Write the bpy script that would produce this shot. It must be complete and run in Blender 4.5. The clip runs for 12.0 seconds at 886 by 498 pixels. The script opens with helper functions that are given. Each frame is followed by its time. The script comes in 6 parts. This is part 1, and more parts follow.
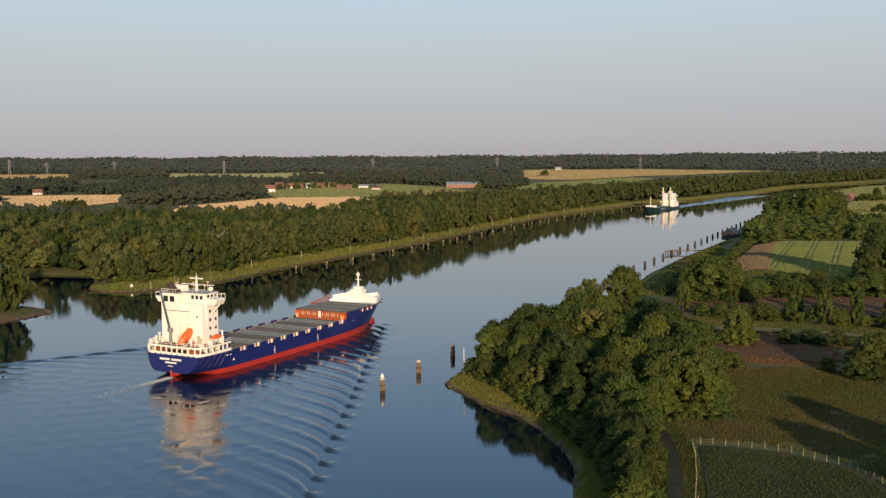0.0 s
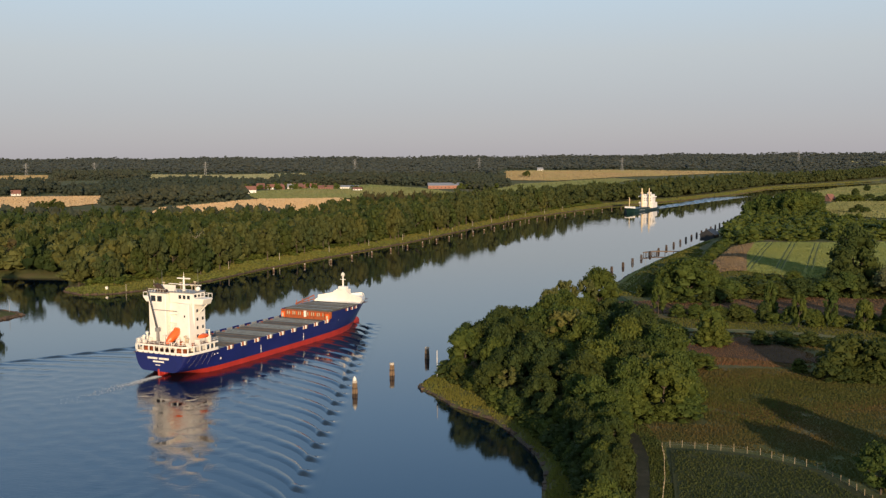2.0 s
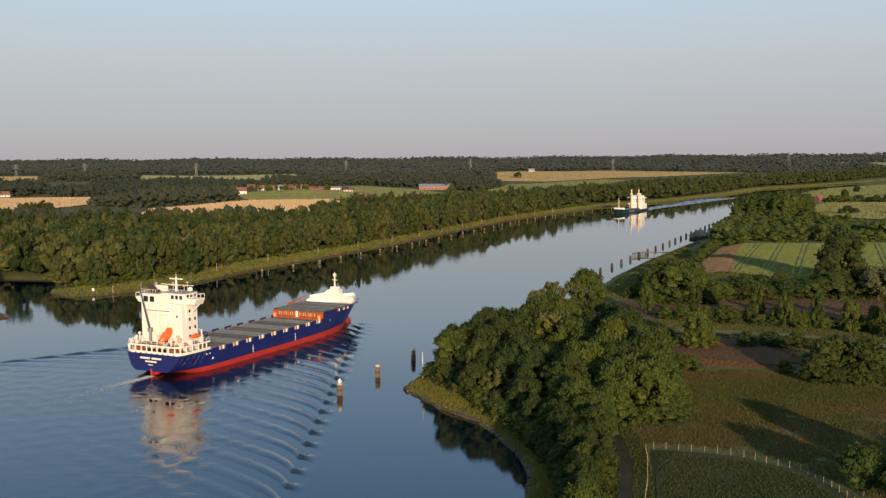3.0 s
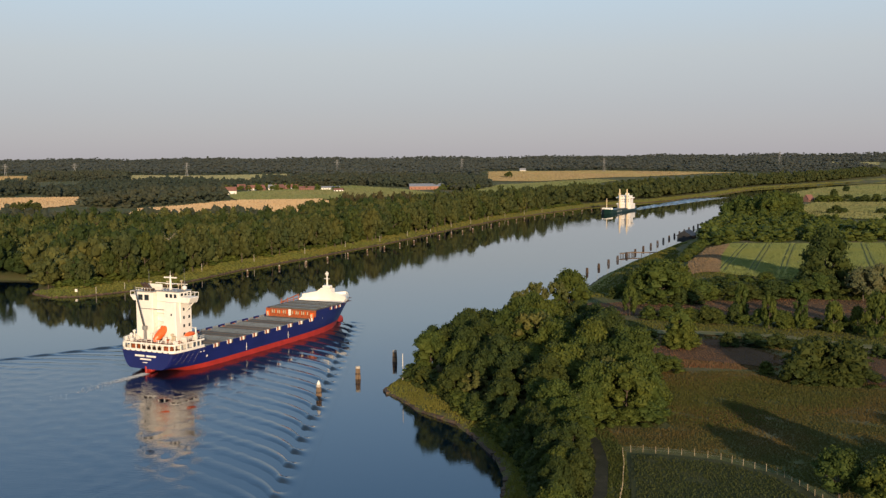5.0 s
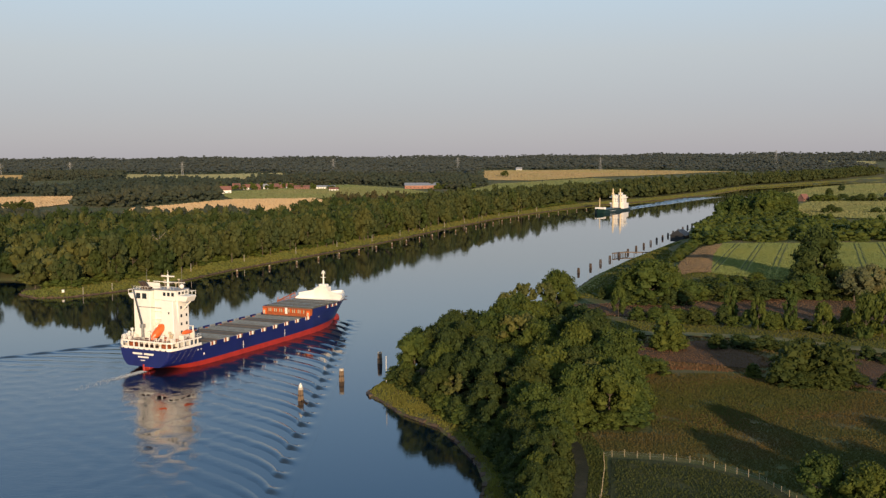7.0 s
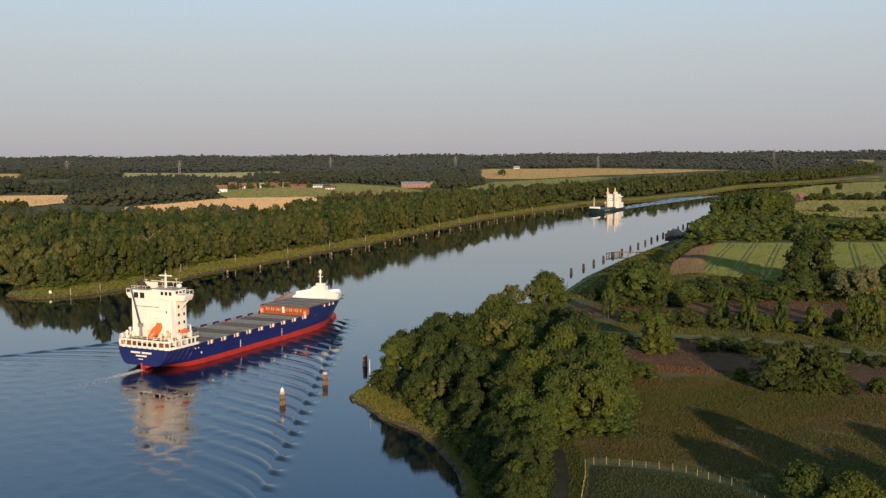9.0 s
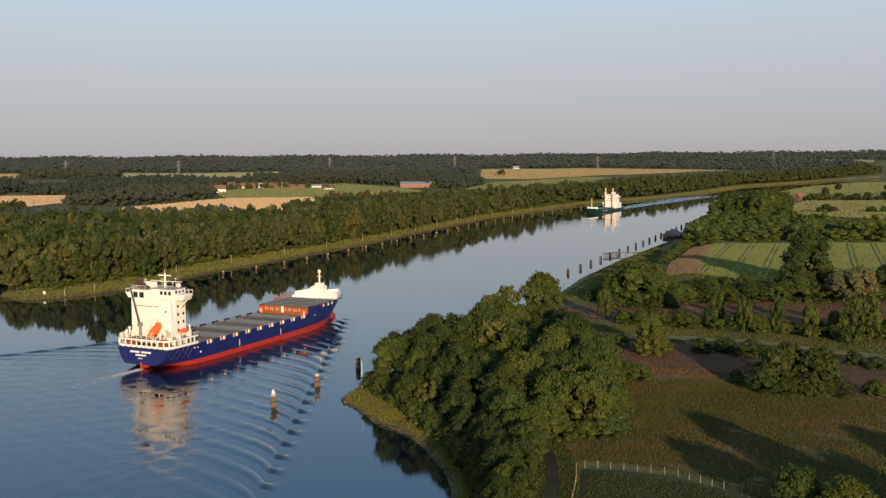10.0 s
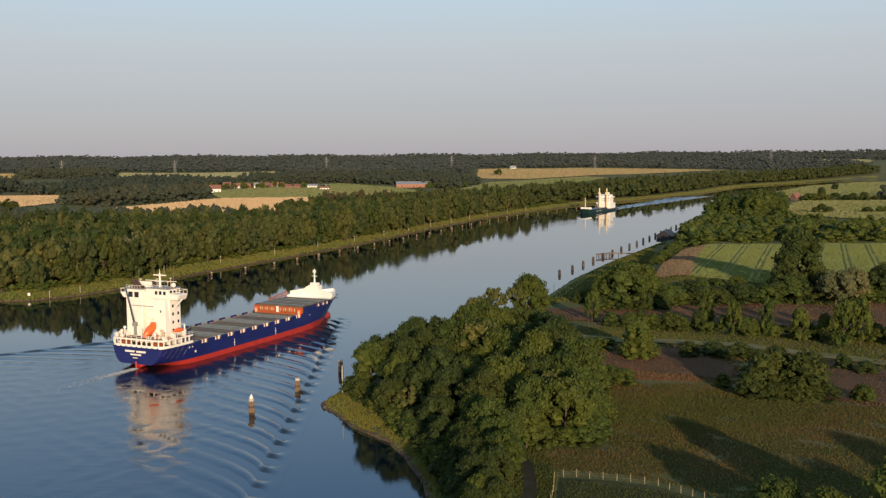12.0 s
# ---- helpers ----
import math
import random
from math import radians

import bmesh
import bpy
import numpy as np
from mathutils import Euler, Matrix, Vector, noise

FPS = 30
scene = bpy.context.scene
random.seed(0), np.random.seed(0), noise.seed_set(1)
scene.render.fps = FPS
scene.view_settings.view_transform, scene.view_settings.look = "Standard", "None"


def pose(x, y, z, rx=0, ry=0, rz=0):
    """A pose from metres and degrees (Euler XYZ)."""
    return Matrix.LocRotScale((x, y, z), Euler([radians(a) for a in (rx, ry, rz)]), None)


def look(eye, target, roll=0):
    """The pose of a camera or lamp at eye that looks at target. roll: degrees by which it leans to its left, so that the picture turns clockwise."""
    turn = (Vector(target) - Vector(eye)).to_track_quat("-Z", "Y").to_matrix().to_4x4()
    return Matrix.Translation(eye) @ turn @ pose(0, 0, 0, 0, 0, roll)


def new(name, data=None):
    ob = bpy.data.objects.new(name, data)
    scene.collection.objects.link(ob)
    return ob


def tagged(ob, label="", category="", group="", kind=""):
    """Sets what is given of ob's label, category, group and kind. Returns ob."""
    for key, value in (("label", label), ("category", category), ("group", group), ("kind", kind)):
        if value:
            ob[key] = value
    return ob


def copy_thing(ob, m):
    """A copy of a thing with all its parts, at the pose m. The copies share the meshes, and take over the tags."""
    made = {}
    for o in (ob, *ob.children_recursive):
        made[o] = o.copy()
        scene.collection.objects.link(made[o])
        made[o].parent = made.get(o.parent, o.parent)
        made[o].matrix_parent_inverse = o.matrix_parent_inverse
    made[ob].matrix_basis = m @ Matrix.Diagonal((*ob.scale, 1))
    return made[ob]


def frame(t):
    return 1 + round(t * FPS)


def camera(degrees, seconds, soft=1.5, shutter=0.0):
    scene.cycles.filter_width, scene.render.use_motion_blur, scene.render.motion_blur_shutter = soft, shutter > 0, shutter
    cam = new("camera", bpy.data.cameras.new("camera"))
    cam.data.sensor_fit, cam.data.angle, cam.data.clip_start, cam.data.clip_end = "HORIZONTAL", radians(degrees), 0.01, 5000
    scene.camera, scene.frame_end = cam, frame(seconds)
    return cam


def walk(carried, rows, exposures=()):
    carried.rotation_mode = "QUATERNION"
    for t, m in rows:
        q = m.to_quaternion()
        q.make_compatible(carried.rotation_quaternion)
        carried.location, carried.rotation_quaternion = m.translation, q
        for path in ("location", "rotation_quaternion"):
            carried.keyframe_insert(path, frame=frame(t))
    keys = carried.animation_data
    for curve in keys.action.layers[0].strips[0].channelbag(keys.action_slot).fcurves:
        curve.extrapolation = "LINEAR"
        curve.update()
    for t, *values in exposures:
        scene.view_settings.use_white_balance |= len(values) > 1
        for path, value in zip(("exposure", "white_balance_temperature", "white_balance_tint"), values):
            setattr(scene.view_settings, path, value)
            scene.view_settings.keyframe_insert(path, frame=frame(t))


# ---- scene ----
cam = camera(47.4, 12.0, soft=1.35)
PATH = [
    (0, (-0.494, -6.641, 62.281), (-0.495, -4.65, 62.101), -0.37),
    (0.5, (0.017, -6.652, 62.424), (0.026, -4.66, 62.244), -0.37),
    (1, (0.821, -6.33, 62.468), (0.838, -4.338, 62.288), -0.37),
    (1.5, (1.712, -5.932, 62.543), (1.736, -3.94, 62.364), -0.37),
    (2, (2.407, -5.589, 62.587), (2.439, -3.597, 62.408), -0.37),
    (2.5, (3.16, -5.097, 62.521), (3.201, -3.105, 62.343), -0.37),
    (3, (4.196, -4.763, 62.595), (4.244, -2.772, 62.418), -0.37),
    (5, (7.626, -3.003, 62.781), (7.689, -1.011, 62.603), -0.37),
    (5.5, (8.528, -2.428, 63.032), (8.594, -0.437, 62.853), -0.37),
    (6, (9.303, -1.698, 63.115), (9.37, 0.293, 62.935), -0.37),
    (6.5, (10.307, -0.845, 63.113), (10.375, 1.145, 62.934), -0.37),
    (7, (11.413, -0.004, 63.039), (11.481, 1.987, 62.859), -0.37),
    (9, (15.465, 3.764, 63.62), (15.535, 5.754, 63.437), -0.37),
    (9.5, (16.356, 4.669, 63.648), (16.427, 6.659, 63.465), -0.37),
    (10, (17.488, 5.702, 63.653), (17.558, 7.692, 63.47), -0.37),
    (10.5, (18.6, 6.929, 63.693), (18.671, 8.92, 63.509), -0.37),
    (11, (19.904, 8.284, 63.736), (19.974, 10.275, 63.553), -0.37),
    (11.5, (20.873, 9.368, 63.754), (20.945, 11.358, 63.57), -0.37),
    (12, (22.01, 10.394, 63.89), (22.083, 12.385, 63.706), -0.37),
]
walk(cam, [(t, look(eye, target, roll)) for t, eye, target, roll in PATH], exposures=[(0, 0.0), (12, 0.0)])

# ---- light ----
SUN_ELEVATION, SUN_AZIMUTH = 10.2, 171.0      # degrees; azimuth clockwise from +y
world = bpy.data.worlds.new("evening_sky")
scene.world = world
world.use_nodes = True
wn = world.node_tree.nodes
sky = wn.new("ShaderNodeTexSky")
sky.sky_type, sky.sun_disc = "NISHITA", False
sky.sun_elevation, sky.sun_rotation = radians(SUN_ELEVATION), radians(SUN_AZIMUTH)
sky.altitude, sky.air_density, sky.dust_density, sky.ozone_density = 60, 1.0, 0.6, 2.0
wn["Background"].inputs["Strength"].default_value = 0.10
_dir = wn.new("ShaderNodeTexCoord")
_xyz = wn.new("ShaderNodeSeparateXYZ")
world.node_tree.links.new(_dir.outputs["Generated"], _xyz.inputs["Vector"])
_haze = wn.new("ShaderNodeValToRGB")           # evening haze, thickest at the horizon all round
_haze.color_ramp.elements[0].position, _haze.color_ramp.elements[0].color = 0.0, (4.3, 4.15, 4.8, 1)
_haze.color_ramp.elements[1].position, _haze.color_ramp.elements[1].color = 1.0, (2.9, 3.5, 4.5, 1)
for _at, _c in ((0.05, (4.8, 4.8, 5.45)), (0.10, (5.6, 5.8, 6.2)), (0.16, (5.8, 6.95, 8.0)), (0.25, (4.1, 6.4, 9.3)), (0.35, (3.1, 5.9, 10.0)), (0.6, (3.1, 4.4, 6.1))):
    _haze.color_ramp.elements.new(_at).color = (*_c, 1)
world.node_tree.links.new(_xyz.outputs["Z"], _haze.inputs["Fac"])
_mix = wn.new("ShaderNodeMix")
_mix.data_type = "RGBA"
_mix.inputs["Factor"].default_value = 0.8
world.node_tree.links.new(sky.outputs["Color"], _mix.inputs["A"])
world.node_tree.links.new(_haze.outputs["Color"], _mix.inputs["B"])
world.node_tree.links.new(_mix.outputs["Result"], wn["Background"].inputs["Color"])
sun = new("sun", bpy.data.lights.new("sun", "SUN"))
sun.data.energy, sun.data.angle, sun.data.color = 5.4, radians(0.6), (1.0, 0.75, 0.49)
_az, _el = radians(SUN_AZIMUTH), radians(SUN_ELEVATION)
sun.matrix_world = look((math.sin(_az) * math.cos(_el) * 900, math.cos(_az) * math.cos(_el) * 900, math.sin(_el) * 900), (0, 0, 0))


# ---- materials ----
def material(name, rough=0.8, metal=0.0):
    m = bpy.data.materials.new(name)
    m.use_nodes = True
    b = m.node_tree.nodes["Principled BSDF"]
    b.inputs["Roughness"].default_value, b.inputs["Metallic"].default_value = rough, metal
    return m, m.node_tree.nodes, m.node_tree.links, b


def position(nodes, links, scale=(1, 1, 1), turn=0.0):
    g = nodes.new("ShaderNodeNewGeometry")
    mp = nodes.new("ShaderNodeMapping")
    mp.inputs["Scale"].default_value, mp.inputs["Rotation"].default_value = scale, (0, 0, turn)
    links.new(g.outputs["Position"], mp.inputs["Vector"])
    return mp.outputs["Vector"]


def noise_node(nodes, links, vector, scale, detail=4.0, rough=0.6, distortion=0.0):
    n = nodes.new("ShaderNodeTexNoise")
    n.inputs["Scale"].default_value, n.inputs["Detail"].default_value = scale, detail
    n.inputs["Roughness"].default_value, n.inputs["Distortion"].default_value = rough, distortion
    if vector:
        links.new(vector, n.inputs["Vector"])
    return n.outputs["Fac"]


def ramp(nodes, links, fac, stops):
    r = nodes.new("ShaderNodeValToRGB")
    e = r.color_ramp.elements
    e[0].position, e[0].color = stops[0][0], (*stops[0][1], 1)
    e[1].position, e[1].color = stops[-1][0], (*stops[-1][1], 1)
    for at, c in stops[1:-1]:
        e.new(at).color = (*c, 1)
    links.new(fac, r.inputs["Fac"])
    return r.outputs["Color"]


def blend(nodes, links, fac, a, b, mode="MIX"):
    m = nodes.new("ShaderNodeMix")
    m.data_type, m.blend_type = "RGBA", mode
    for socket, value in ((m.inputs["Factor"], fac), (m.inputs["A"], a), (m.inputs["B"], b)):
        if isinstance(value, (int, float)):
            socket.default_value = value
        elif isinstance(value, tuple):
            socket.default_value = (*value, 1)
        else:
            links.new(value, socket)
    return m.outputs["Result"]


def bump(nodes, links, b, height, strength, distance):
    n = nodes.new("ShaderNodeBump")
    n.inputs["Strength"].default_value, n.inputs["Distance"].default_value = strength, distance
    links.new(height, n.inputs["Height"])
    links.new(n.outputs["Normal"], b.inputs["Normal"])


def earth(name, dark, mid, light, scale=0.05, fine=0.9, bump_by=0.5, stripes=0.0, turn=0.0):
    """Grown-over ground: patches of three colours, fine grain, and drill rows where stripes is set."""
    m, n, l, b = material(name, 0.95)
    v = position(n, l)
    big = noise_node(n, l, v, scale, 5, 0.65)
    small = noise_node(n, l, v, fine, 4, 0.7)
    c = ramp(n, l, big, [(0.32, dark), (0.5, mid), (0.68, light)])
    c = blend(n, l, small, c, blend(n, l, 1.0, c, (0.45, 0.45, 0.42), "MULTIPLY"))
    if stripes:
        w = n.new("ShaderNodeTexWave")
        w.inputs["Scale"].default_value, w.inputs["Distortion"].default_value = stripes, 1.5
        w.inputs["Detail"].default_value = 2
        l.new(position(n, l, (1, 1, 1), turn), w.inputs["Vector"])
        c = blend(n, l, 0.25, c, blend(n, l, 1.0, c, w.outputs["Color"], "MULTIPLY"))
    l.new(c, b.inputs["Base Color"])
    b.inputs["Specular IOR Level"].default_value = 0.15
    bump(n, l, b, small, bump_by, 0.5)
    return m


def plain(name, colour, rough=0.6, metal=0.0, wear=0.25, scale=0.7):
    """Painted or bare surface with grime at two scales."""
    m, n, l, b = material(name, rough, metal)
    v = position(n, l)
    a = noise_node(n, l, v, scale, 5, 0.7)
    f = noise_node(n, l, v, scale * 9, 3, 0.6)
    c = blend(n, l, ramp(n, l, a, [(0.4, (0, 0, 0)), (0.75, (1, 1, 1))]), colour, tuple(x * (1 - wear) for x in colour))
    c = blend(n, l, f, c, blend(n, l, 1.0, c, (1 - wear * 0.5,) * 3, "MULTIPLY"))
    l.new(c, b.inputs["Base Color"])
    bump(n, l, b, f, 0.15, 0.02)
    return m


def foliage(name, dark, light, sap=0.22, patch=(1.15, 1.0, 0.85), spread_by=0.055):
    """Leaves: every clump and every tree of its own green, some light passing through."""
    m, n, l, b = material(name, 0.7)
    g = n.new("ShaderNodeNewGeometry")
    o = n.new("ShaderNodeObjectInfo")
    v = position(n, l)
    stand = noise_node(n, l, v, spread_by, 3, 0.6)
    low, high = (tuple(d + (e - d) * k for d, e in zip(dark, light)) for k in (0.18, 0.82))
    c = ramp(n, l, g.outputs["Random Per Island"], [(0.0, low), (1.0, high)])
    c = blend(n, l, ramp(n, l, stand, [(0.38, (0, 0, 0)), (0.62, (1, 1, 1))]), c, blend(n, l, 1.0, c, patch, "MULTIPLY"))
    c = blend(n, l, o.outputs["Random"], blend(n, l, 1.0, c, (0.76, 0.84, 0.86), "MULTIPLY"), blend(n, l, 1.0, c, (1.20, 1.12, 0.97), "MULTIPLY"))
    l.new(c, b.inputs["Base Color"])
    b.inputs["Specular IOR Level"].default_value = 0.12
    t = n.new("ShaderNodeBsdfTranslucent")
    l.new(blend(n, l, 1.0, c, (1.2, 1.3, 0.6), "MULTIPLY"), t.inputs["Color"])
    mix = n.new("ShaderNodeMixShader")
    mix.inputs["Fac"].default_value = sap
    l.new(b.outputs["BSDF"], mix.inputs[1])
    l.new(t.outputs["BSDF"], mix.inputs[2])
    l.new(mix.outputs["Shader"], n["Material Output"].inputs["Surface"])
    return m


def water_material(name, rough, ripple, stirred=False):
    """Canal water; stirred: rougher inside the ship's wake, as calm as the rest at its rim."""
    m, n, l, b = material(name, rough)
    b.inputs["Base Color"].default_value = (0.001, 0.008, 0.016, 1)
    b.inputs["IOR"].default_value = 1.6
    v = position(n, l)
    fine = noise_node(n, l, position(n, l, (1.0, 1.8, 1.0), 0.4), 0.75, 4, 0.62)
    swell = noise_node(n, l, position(n, l, (0.5, 1.4, 1.0), 0.3), 0.06, 2, 0.5)
    patch = noise_node(n, l, v, 0.006, 3, 0.6)
    area = ramp(n, l, patch, [(0.42, (0.15, 0.15, 0.15)), (0.62, (1, 1, 1))])
    if stirred:
        xyz = n.new("ShaderNodeSeparateXYZ")
        l.new(n.new("ShaderNodeTexCoord").outputs["Object"], xyz.inputs["Vector"])
        rims = []
        for side, c, k in ((-1, 60.5, -0.5), (1, 51.0, -0.52)):
            a = n.new("ShaderNodeMath")
            a.operation = "MULTIPLY_ADD"
            a.inputs[1].default_value, a.inputs[2].default_value = k, c
            l.new(xyz.outputs["Y"], a.inputs[0])
            s = n.new("ShaderNodeMath")
            s.operation = "MULTIPLY_ADD"
            s.inputs[1].default_value = side
            l.new(xyz.outputs["X"], s.inputs[0])
            l.new(a.outputs["Value"], s.inputs[2])
            rims.append(s.outputs["Value"])
        low = n.new("ShaderNodeMath")
        low.operation = "MINIMUM"
        l.new(rims[0], low.inputs[0])
        l.new(rims[1], low.inputs[1])
        span = n.new("ShaderNodeMapRange")
        span.inputs["From Min"].default_value, span.inputs["From Max"].default_value = -2.0, 22.0
        l.new(low.outputs["Value"], span.inputs["Value"])
        area = blend(n, l, span.outputs["Result"], area, (4.2, 4.2, 4.2))
    h = blend(n, l, 1.0, blend(n, l, 0.35, fine, swell), area, "MULTIPLY")
    bump(n, l, b, h, ripple, 0.35)
    return m


WATER = water_material("canal_water", 0.02, 0.055)
WATER_ROUGH = water_material("stirred_water", 0.085, 0.055, True)
MEADOW = earth("rough_meadow", (0.098, 0.120, 0.038), (0.150, 0.150, 0.054), (0.225, 0.165, 0.085), 0.05, 1.6, 1.0)
BARLEY = earth("ripe_barley", (0.70, 0.42, 0.16), (0.76, 0.48, 0.19), (0.80, 0.54, 0.25), 0.01, 0.5, 0.2, 0.05)
PASTURE = earth("cut_pasture", (0.22, 0.23, 0.05), (0.29, 0.28, 0.065), (0.40, 0.34, 0.10), 0.01, 0.5, 0.2)
YOUNG_CORN = earth("young_corn", (0.25, 0.25, 0.05), (0.31, 0.30, 0.065), (0.38, 0.34, 0.09), 0.02, 0.9, 0.3)
STUBBLE = earth("bare_headland", (0.25, 0.15, 0.075), (0.31, 0.19, 0.095), (0.37, 0.24, 0.12), 0.05, 0.8)
HEATH = earth("reddish_grass", (0.085, 0.055, 0.028), (0.13, 0.075, 0.042), (0.17, 0.10, 0.058), 0.07, 1.1)
TRAM = earth("flattened_corn", (0.08, 0.10, 0.03), (0.10, 0.12, 0.04), (0.13, 0.14, 0.05), 0.1)
TRACK = earth("farm_track", (0.15, 0.155, 0.055), (0.22, 0.20, 0.085), (0.30, 0.25, 0.13), 0.15, 1.5)
# Dark lane earth, with the shade between its banks put into the colour.
LANE_SHADE = earth("shaded_lane", (0.034, 0.036, 0.020), (0.055, 0.052, 0.030), (0.085, 0.074, 0.046), 0.25, 1.6)
REED = earth("crop_leaves", (0.05, 0.055, 0.018), (0.07, 0.075, 0.026), (0.10, 0.095, 0.036), 0.25, 1.2, 0.9)
STONE = plain("bank_stone", (0.115, 0.075, 0.046), 0.9, 0, 0.5, 0.3)
LEAF = foliage("leaves", (0.032, 0.052, 0.012), (0.088, 0.116, 0.028))
LEAF_PALE = foliage("pale_leaves", (0.056, 0.070, 0.024), (0.116, 0.128, 0.046))
LEAF_BLOSSOM = foliage("blossoming_leaves", (0.085, 0.095, 0.042), (0.165, 0.16, 0.085))
LEAF_DARK = foliage("dark_leaves", (0.022, 0.037, 0.011), (0.062, 0.083, 0.024))
LEAF_BROWN = foliage("browned_leaves", (0.050, 0.045, 0.020), (0.088, 0.074, 0.034))
LEAF_BANK = foliage("bank_leaves", (0.038, 0.050, 0.018), (0.078, 0.092, 0.032))
# Ridge and field woods: aerial haze put into the leaf colour as blue.
LEAF_HAZE = foliage("haze_tinted_leaves", (0.046, 0.061, 0.066), (0.056, 0.072, 0.075))
LEAF_MIDDLE = foliage("field_wood_leaves", (0.038, 0.050, 0.037), (0.060, 0.073, 0.050), 0.22, (1.2, 1.0, 0.9), 0.012)
VERGE = earth("mown_verge", (0.15, 0.155, 0.035), (0.21, 0.20, 0.045), (0.27, 0.23, 0.07), 0.05, 0.8, 0.4)
BARK = plain("bark", (0.12, 0.09, 0.065), 0.95, 0, 0.5, 1.5)
DEAD = plain("bleached_wood", (0.30, 0.25, 0.20), 0.9, 0, 0.3, 2.0)


# ---- mesh helpers ----
def build(name, verts, faces, mat=None, parent=None, smooth=False):
    """One mesh object from arrays: faces is an array (n, 3) or (n, 4)."""
    verts, faces = np.asarray(verts, np.float32), np.asarray(faces, np.int32)
    me = bpy.data.meshes.new(name)
    me.vertices.add(len(verts))
    me.vertices.foreach_set("co", verts.ravel())
    k = faces.shape[1]
    me.loops.add(faces.size)
    me.loops.foreach_set("vertex_index", faces.ravel())
    me.polygons.add(len(faces))
    me.polygons.foreach_set("loop_start", np.arange(len(faces), dtype=np.int32) * k)
    me.polygons.foreach_set("use_smooth", np.full(len(faces), smooth))
    me.update(calc_edges=True)
    me.validate()
    if mat:
        me.materials.append(mat)
    ob = new(name, me)
    ob.parent = parent
    return ob


def part(name, bm, mat, parent, label=""):
    me = bpy.data.meshes.new(name)
    bm.normal_update()
    bm.to_mesh(me)
    bm.free()
    me.materials.append(mat)
    ob = new(name, me)
    ob.parent = parent
    return tagged(ob, label)


def box(bm, lo, hi, bevel=0.0, m=None):
    """A box between two corners, added to bm."""
    r = bmesh.ops.create_cube(bm, size=1.0)
    c, s = (Vector(lo) + Vector(hi)) / 2, Vector(hi) - Vector(lo)
    for v in r["verts"]:
        v.co = Vector((v.co.x * s.x, v.co.y * s.y, v.co.z * s.z)) + c
    if bevel:
        es = {e for v in r["verts"] for e in v.link_edges}
        out = bmesh.ops.bevel(bm, geom=list(es), offset=bevel, segments=1, affect="EDGES")
        vs = {v for f in out["faces"] for v in f.verts} | {v for v in r["verts"] if v.is_valid}
    else:
        vs = set(r["verts"])
    if m:
        for v in vs:
            v.co = m @ v.co
    return bm


def rod(bm, a, b, r0, r1=None, n=8):
    """A tapered round bar from a to b."""
    a, b = Vector(a), Vector(b)
    r1 = r0 if r1 is None else r1
    q = (b - a).to_track_quat("Z", "Y").to_matrix()
    rings = []
    for c, r in ((a, r0), (b, r1)):
        rings.append([bm.verts.new(c + q @ Vector((math.cos(i * math.tau / n) * r, math.sin(i * math.tau / n) * r, 0))) for i in range(n)])
    for i in range(n):
        bm.faces.new((rings[0][i], rings[0][(i + 1) % n], rings[1][(i + 1) % n], rings[1][i]))
    bm.faces.new(rings[0][::-1])
    bm.faces.new(rings[1])
    return bm


def boxes(*list_of_corners, bevel=0.0):
    bm = bmesh.new()
    for lo, hi in list_of_corners:
        box(bm, lo, hi, bevel)
    return bm


# ---- land and water ----
RIGHT_BANK = [(-20, -300), (8, 60), (20, 140), (24, 180), (26, 191), (25, 203), (22, 218), (18, 232), (9, 245), (5, 256), (1, 264), (0, 268),
              (4, 280), (15, 300), (40, 352), (75, 430), (108, 522), (140, 594), (175, 666), (212, 742), (255, 858), (355, 1084),
              (425, 1230), (505, 1400), (605, 1595), (715, 1785), (880, 1975), (1085, 2195), (1320, 2420), (2400, 3100)]
LEFT_BANK = [(2200, 3300), (1240, 2560), (1028, 2338), (670, 1938), (520, 1660), (372, 1440), (240, 1285), (170, 1163), (101, 1034), (38, 877),
             (-9, 752), (-58, 642), (-90, 575), (-110, 516), (-127, 487), (-146, 467), (-160, 466), (-172, 478), (-176, 496), (-189, 533),
             (-222, 540), (-300, 545), (-420, 520), (-420, 470), (-300, 452), (-191, 423), (-170, 413), (-162, 405), (-165, 394), (-173, 376),
             (-205, 340), (-260, 200), (-300, -300)]
SHORE = np.array(RIGHT_BANK + LEFT_BANK, float)


def shore_distance(x, y):
    """Metres from the waterline: above zero on land, below on water."""
    x, y = np.asarray(x, float), np.asarray(y, float)
    best, inside = np.full(x.shape, 1e9), np.zeros(x.shape, bool)
    for (ax, ay), (bx, by) in zip(SHORE, np.roll(SHORE, -1, 0)):
        dx, dy = bx - ax, by - ay
        k = np.clip(((x - ax) * dx + (y - ay) * dy) / (dx * dx + dy * dy), 0, 1)
        best = np.minimum(best, np.hypot(x - ax - k * dx, y - ay - k * dy))
        if dy:
            inside ^= ((ay > y) != (by > y)) & (x < (y - ay) / dy * dx + ax)
    return np.where(inside, -best, best)


def wobble(x, y):
    return (np.sin(x * 0.021 + 1.3) * np.cos(y * 0.017) + 0.6 * np.sin(x * 0.006 - y * 0.009) + 0.35 * np.sin(x * 0.11 + y * 0.07) + 0.25 * np.cos(x * 0.19 - y * 0.16))


